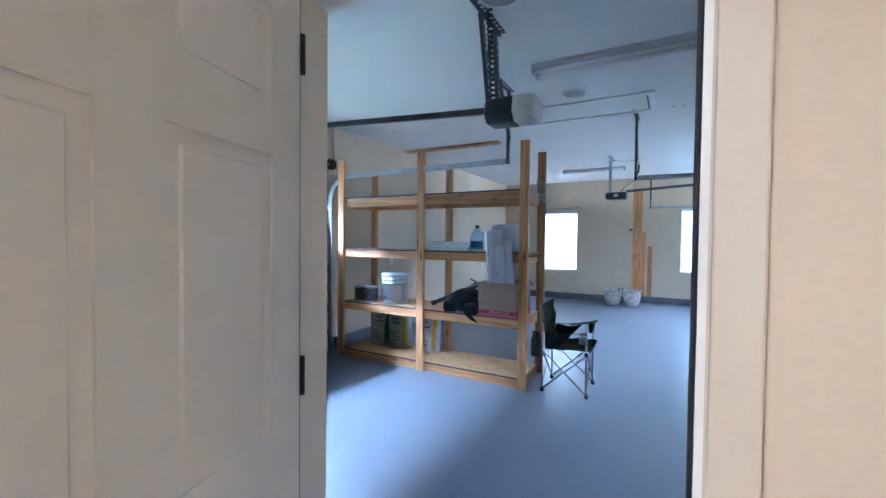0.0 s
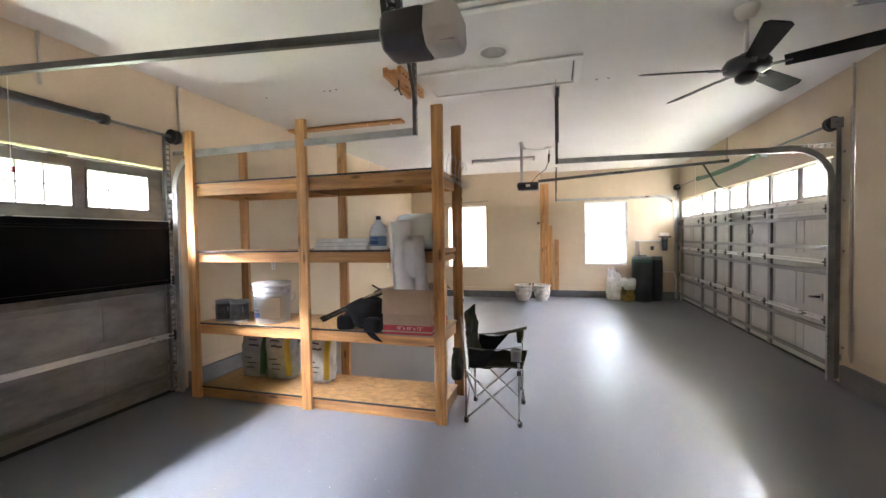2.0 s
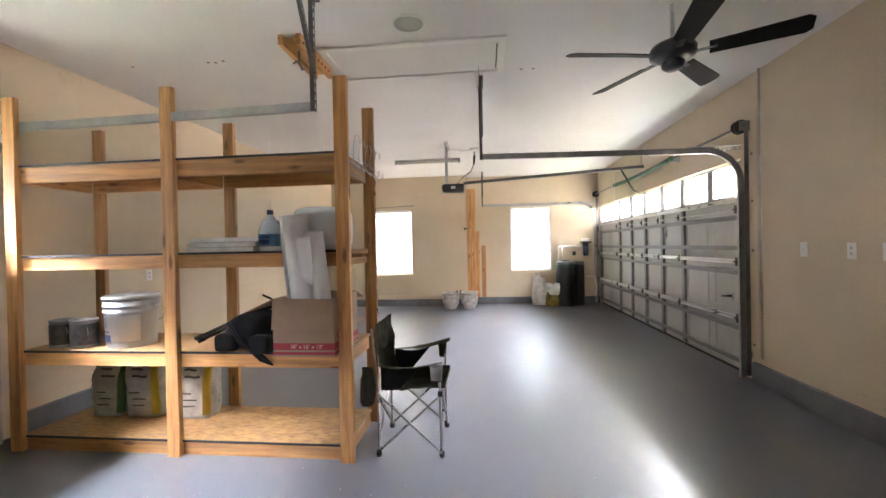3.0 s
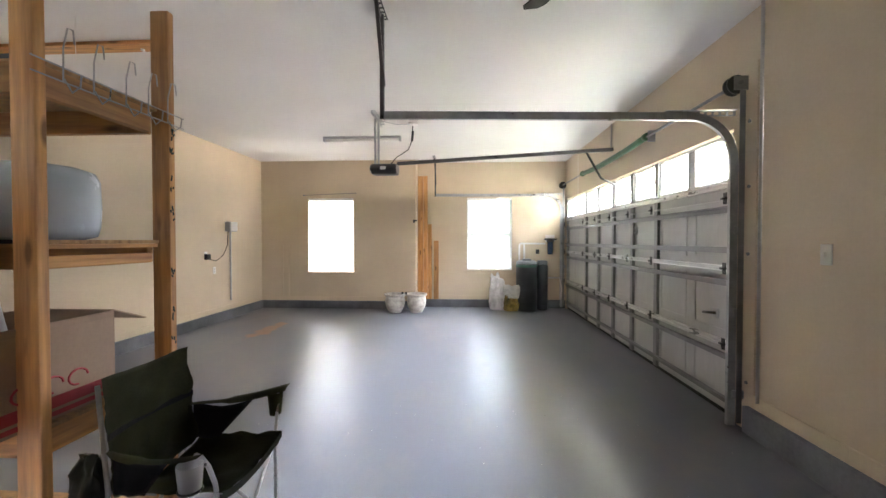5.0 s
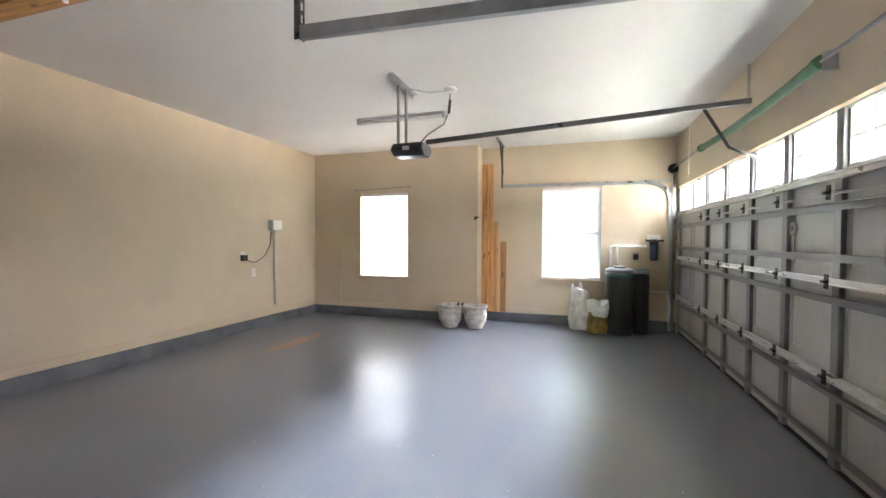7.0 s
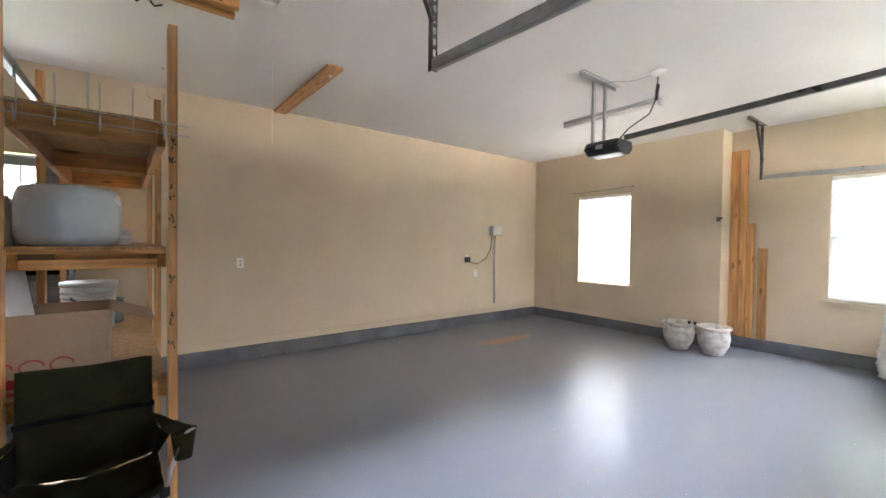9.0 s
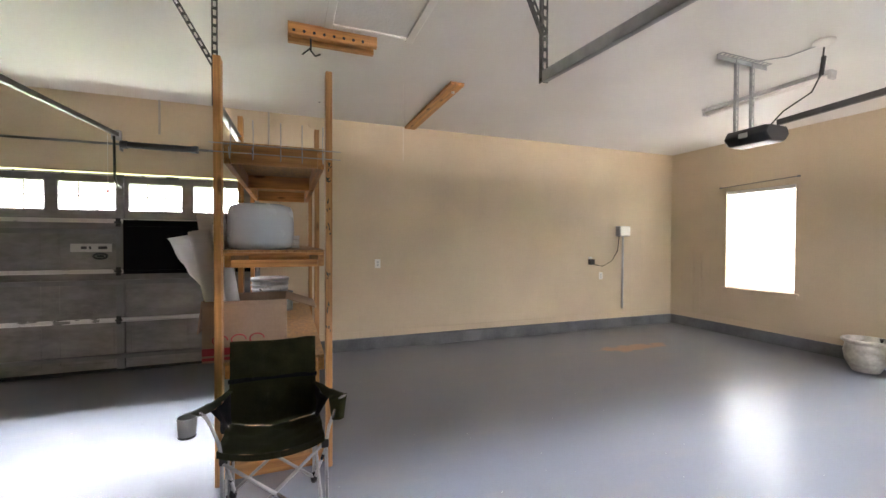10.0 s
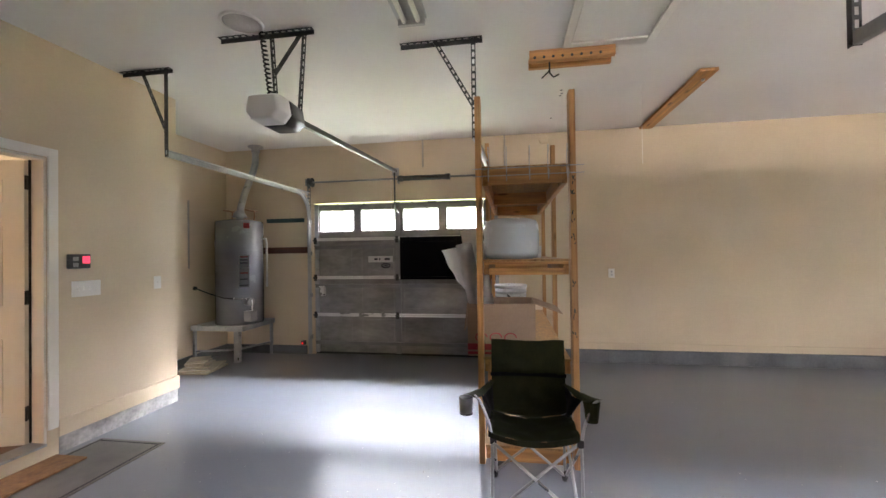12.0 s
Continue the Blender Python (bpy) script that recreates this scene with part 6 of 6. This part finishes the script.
for nm, z0, z1, mat, bow in (("backrest", 0.425, 0.65, OLIVE, 0.045), ("headrest", 0.66, 0.865, OLIVE, 0.02)):
    b = nb()
    rows = []
    for i in range(11):
        f = i / 10
        row = []
        for g in G:
            low = z0 if nm == "headrest" else 0.437 - 0.055 * math.sin(math.pi * g) ** 0.8
            z = low + (z1 - low) * f
            fold = 0.016 * noise.noise((f * 2.2 + g * 3, g * 5 - f * 2, 7)) + 0.006 * noise.noise((f * 9, g * 11, 3))
            edge = 0.012 * (0.5 - g) * (z - 0.425)
            row.append((-0.842 - 0.1 * (z - 0.425) - bow * math.sin(math.pi * g) + fold, 4.335 + 0.455 * g + edge, z + (0 if nm == "backrest" else 0.006 * math.cos(2 * math.pi * g) * f)))
        rows.append(row)
    sheet(b, rows, 0.006)
    part(nm, b, mat, ch)
b = nb()
rows = [[(-0.862 - 0.035 * math.sin(math.pi * g), 4.33 + 0.465 * g, z - 0.004 * math.sin(math.pi * g)) for g in G] for z in (0.642, 0.666)]
sheet(b, rows, 0.006)
part("back_strap", b, FABR, ch)
for sgn, y0, y1 in ((-1, 4.345, 4.235), (1, 4.785, 4.885)):
    b = nb()
    rows = []
    for i in range(13):
        f = i / 12
        x = -0.87 + 0.43 * f
        yc = y0 + (y1 - y0) * f ** 0.7
        w = (0.012 + 0.03 * f ** 0.6) * (1 if f < 0.93 else 0.72)
        z = 0.6 + 0.055 * f - 0.02 * math.sin(math.pi * f)
        rows.append([(x, yc + w * t, z + 0.006 * (1 - t * t) + (0.008 * t * sgn if f > 0.4 else 0)) for t in (-1, -0.5, 0, 0.5, 1)])
    sheet(b, rows, 0.009)
    part("armrest", b, OLIVE, ch)
    b = nb()
    rows = [[(-0.855 + 0.26 * u * (1 - 0.55 * (1 - v)), y0 + (y1 - y0) * 0.55 * u * v + 0.006 * math.sin(u * 9), 0.44 + 0.165 * v - 0.02 * math.sin(math.pi * u) * v) for u in [k / 6 for k in range(7)]] for v in [k / 5 for k in range(6)]]
    sheet(b, rows, 0.005)
    part("side_panel", b, FABR, ch)
b = nb()
lathe(b, [(0.03, 0.0), (0.034, 0.0), (0.041, 0.085), (0.038, 0.085)], -0.47, 4.215, 0.555, 18)
cup = part("cup_holder", b, see_through("grey_mesh", (0.3, 0.31, 0.32), 0.3, 0.7), ch, "grey mesh cup holder")
b = nb()
tube(b, [(-0.47 + 0.034 * math.cos(t), 4.215 + 0.034 * math.sin(t), 0.555) for t in [2 * math.pi * k / 18 for k in range(19)]], 0.005, 6)
part("ring", b, BLACKP, cup, "black plastic ring")
b = nb()
sheet(b, [[(-0.5 + 0.035 * math.cos(t) * (1 - 0.25 * v), 4.875 + 0.045 * math.sin(t) * (1 - 0.3 * v), 0.635 - 0.11 * v) for t in [2 * math.pi * k / 16 for k in range(17)]] for v in (0, 0.3, 0.6, 0.85, 1)], 0.004)
part("side_pocket", b, OLIVE, ch)
o = sack("carry_bag", -0.945, 4.34, 0.35, 0.09, 0.12, 0.24, surface("dark_olive_bag", (0.015, 0.016, 0.012), (0.035, 0.036, 0.026), 9, 0.7, bump=0.4), "dark carry bag hung from the chair's back", 21)

# stickers, lock and vents on the single door
dk = thing("door_lock", (XW - 0.03, 2.78, 1.27), "black oval lock handle with a paper label", "lock")
b = nb()
box(b, XW - 0.034, XW - 0.031, 2.48, 2.84, 1.31, 1.4)
part("paper_label", b, plain("worn_label", (0.5, 0.49, 0.46), 0.6), dk)
for y0, y1 in ((2.57, 2.62), (2.64, 2.66), (2.72, 2.8)):
    b = nb()
    box(b, XW - 0.0305, XW - 0.0295, y0, y1, 1.34, 1.37)
    part("print_bar", b, BLACKP, dk)
b = nb()
n = 24
tube(b, [(XW - 0.025, 2.74 + 0.06 * math.cos(2 * math.pi * k / n), 1.265 + 0.028 * math.sin(2 * math.pi * k / n)) for k in range(n + 1)], 0.011, 8)
box(b, XW - 0.034, XW - 0.02, 2.71, 2.77, 1.255, 1.275, 0.003)
part("handle", b, BLACKP, dk)
b = nb()
box(b, XW - 0.03, XW + 0.05, 1.76, 1.84, 0.84, 0.98, 0.01)
single("slide_lock", b, BRIGHT, "bright steel slide lock at the door edge", "lock")
lk = thing("slide_lock", (XE, 6.43, 0.74), "dark steel slide lock handle on the double door", "lock")
b = nb()
box(b, XE + 0.03, XE + 0.04, 6.38, 6.49, 0.74, 0.82, 0.004)
part("lock_plate", b, STEEL, lk)
b = nb()
tube(b, [(XE + 0.03, 6.41, 0.78), (XE, 6.43, 0.78), (XE - 0.01, 6.52, 0.77)], 0.012, 8)
part("handle", b, BLACKM, lk)
b = nb()
tube(b, [(XE + 0.04, 8.02, 1.5), (XE + 0.028, 8.02, 1.5), (XE + 0.026, 8.02, 1.5)], [0.05, 0.05, 0.04], 20)
ld = single("lock_disc", b, STEEL, "round steel lock escutcheon on the double door", "lock")
b = nb()
tube(b, [(XE + 0.026, 8.02, 1.5), (XE + 0.018, 8.02, 1.5)], 0.018, 12)
part("cylinder", b, STRUT, ld)

# loose paint chips and grit on the floor
rg = random.Random(12)
verts, faces = [], []
spots = [(-0.9, 3.3, 0.55, 70), (0.0, 2.6, 0.8, 60), (-1.6, 3.6, 0.5, 40), (0.5, 6.2, 0.7, 70), (1.2, 7.4, 0.6, 40), (-0.3, 7.0, 1.2, 60), (-2.0, 6.0, 0.9, 50), (0.9, 9.6, 0.4, 14)]
for cx, cy, sp, cnt in spots:
    for k in range(cnt):
        x, y, r = cx + rg.gauss(0, sp), cy + rg.gauss(0, sp), rg.uniform(0.002, 0.0065)
        if -2.9 < x < 2.2:
            i0, a0 = len(verts), rg.uniform(0, 6)
            m = rg.choice((4, 5))
            for t in range(m):
                a = a0 + 2 * math.pi * t / m
                q = r * rg.uniform(0.6, 1.2)
                verts.append((x + q * math.cos(a), y + q * math.sin(a), 0.0008))
            verts.append((x, y, 0.0035))
            for t in range(m):
                faces.append((i0 + t, i0 + (t + 1) % m, i0 + m))
me = bpy.data.meshes.new("floor_grit")
me.from_pydata(verts, [], faces)
me.materials.append(surface("grit", (0.03, 0.03, 0.03), (0.6, 0.58, 0.55), 40, 0.8, bump=0))
tagged(new("floor_grit", me), "small dark and pale paint chips strewn on the floor", "grit", "", "stuff")
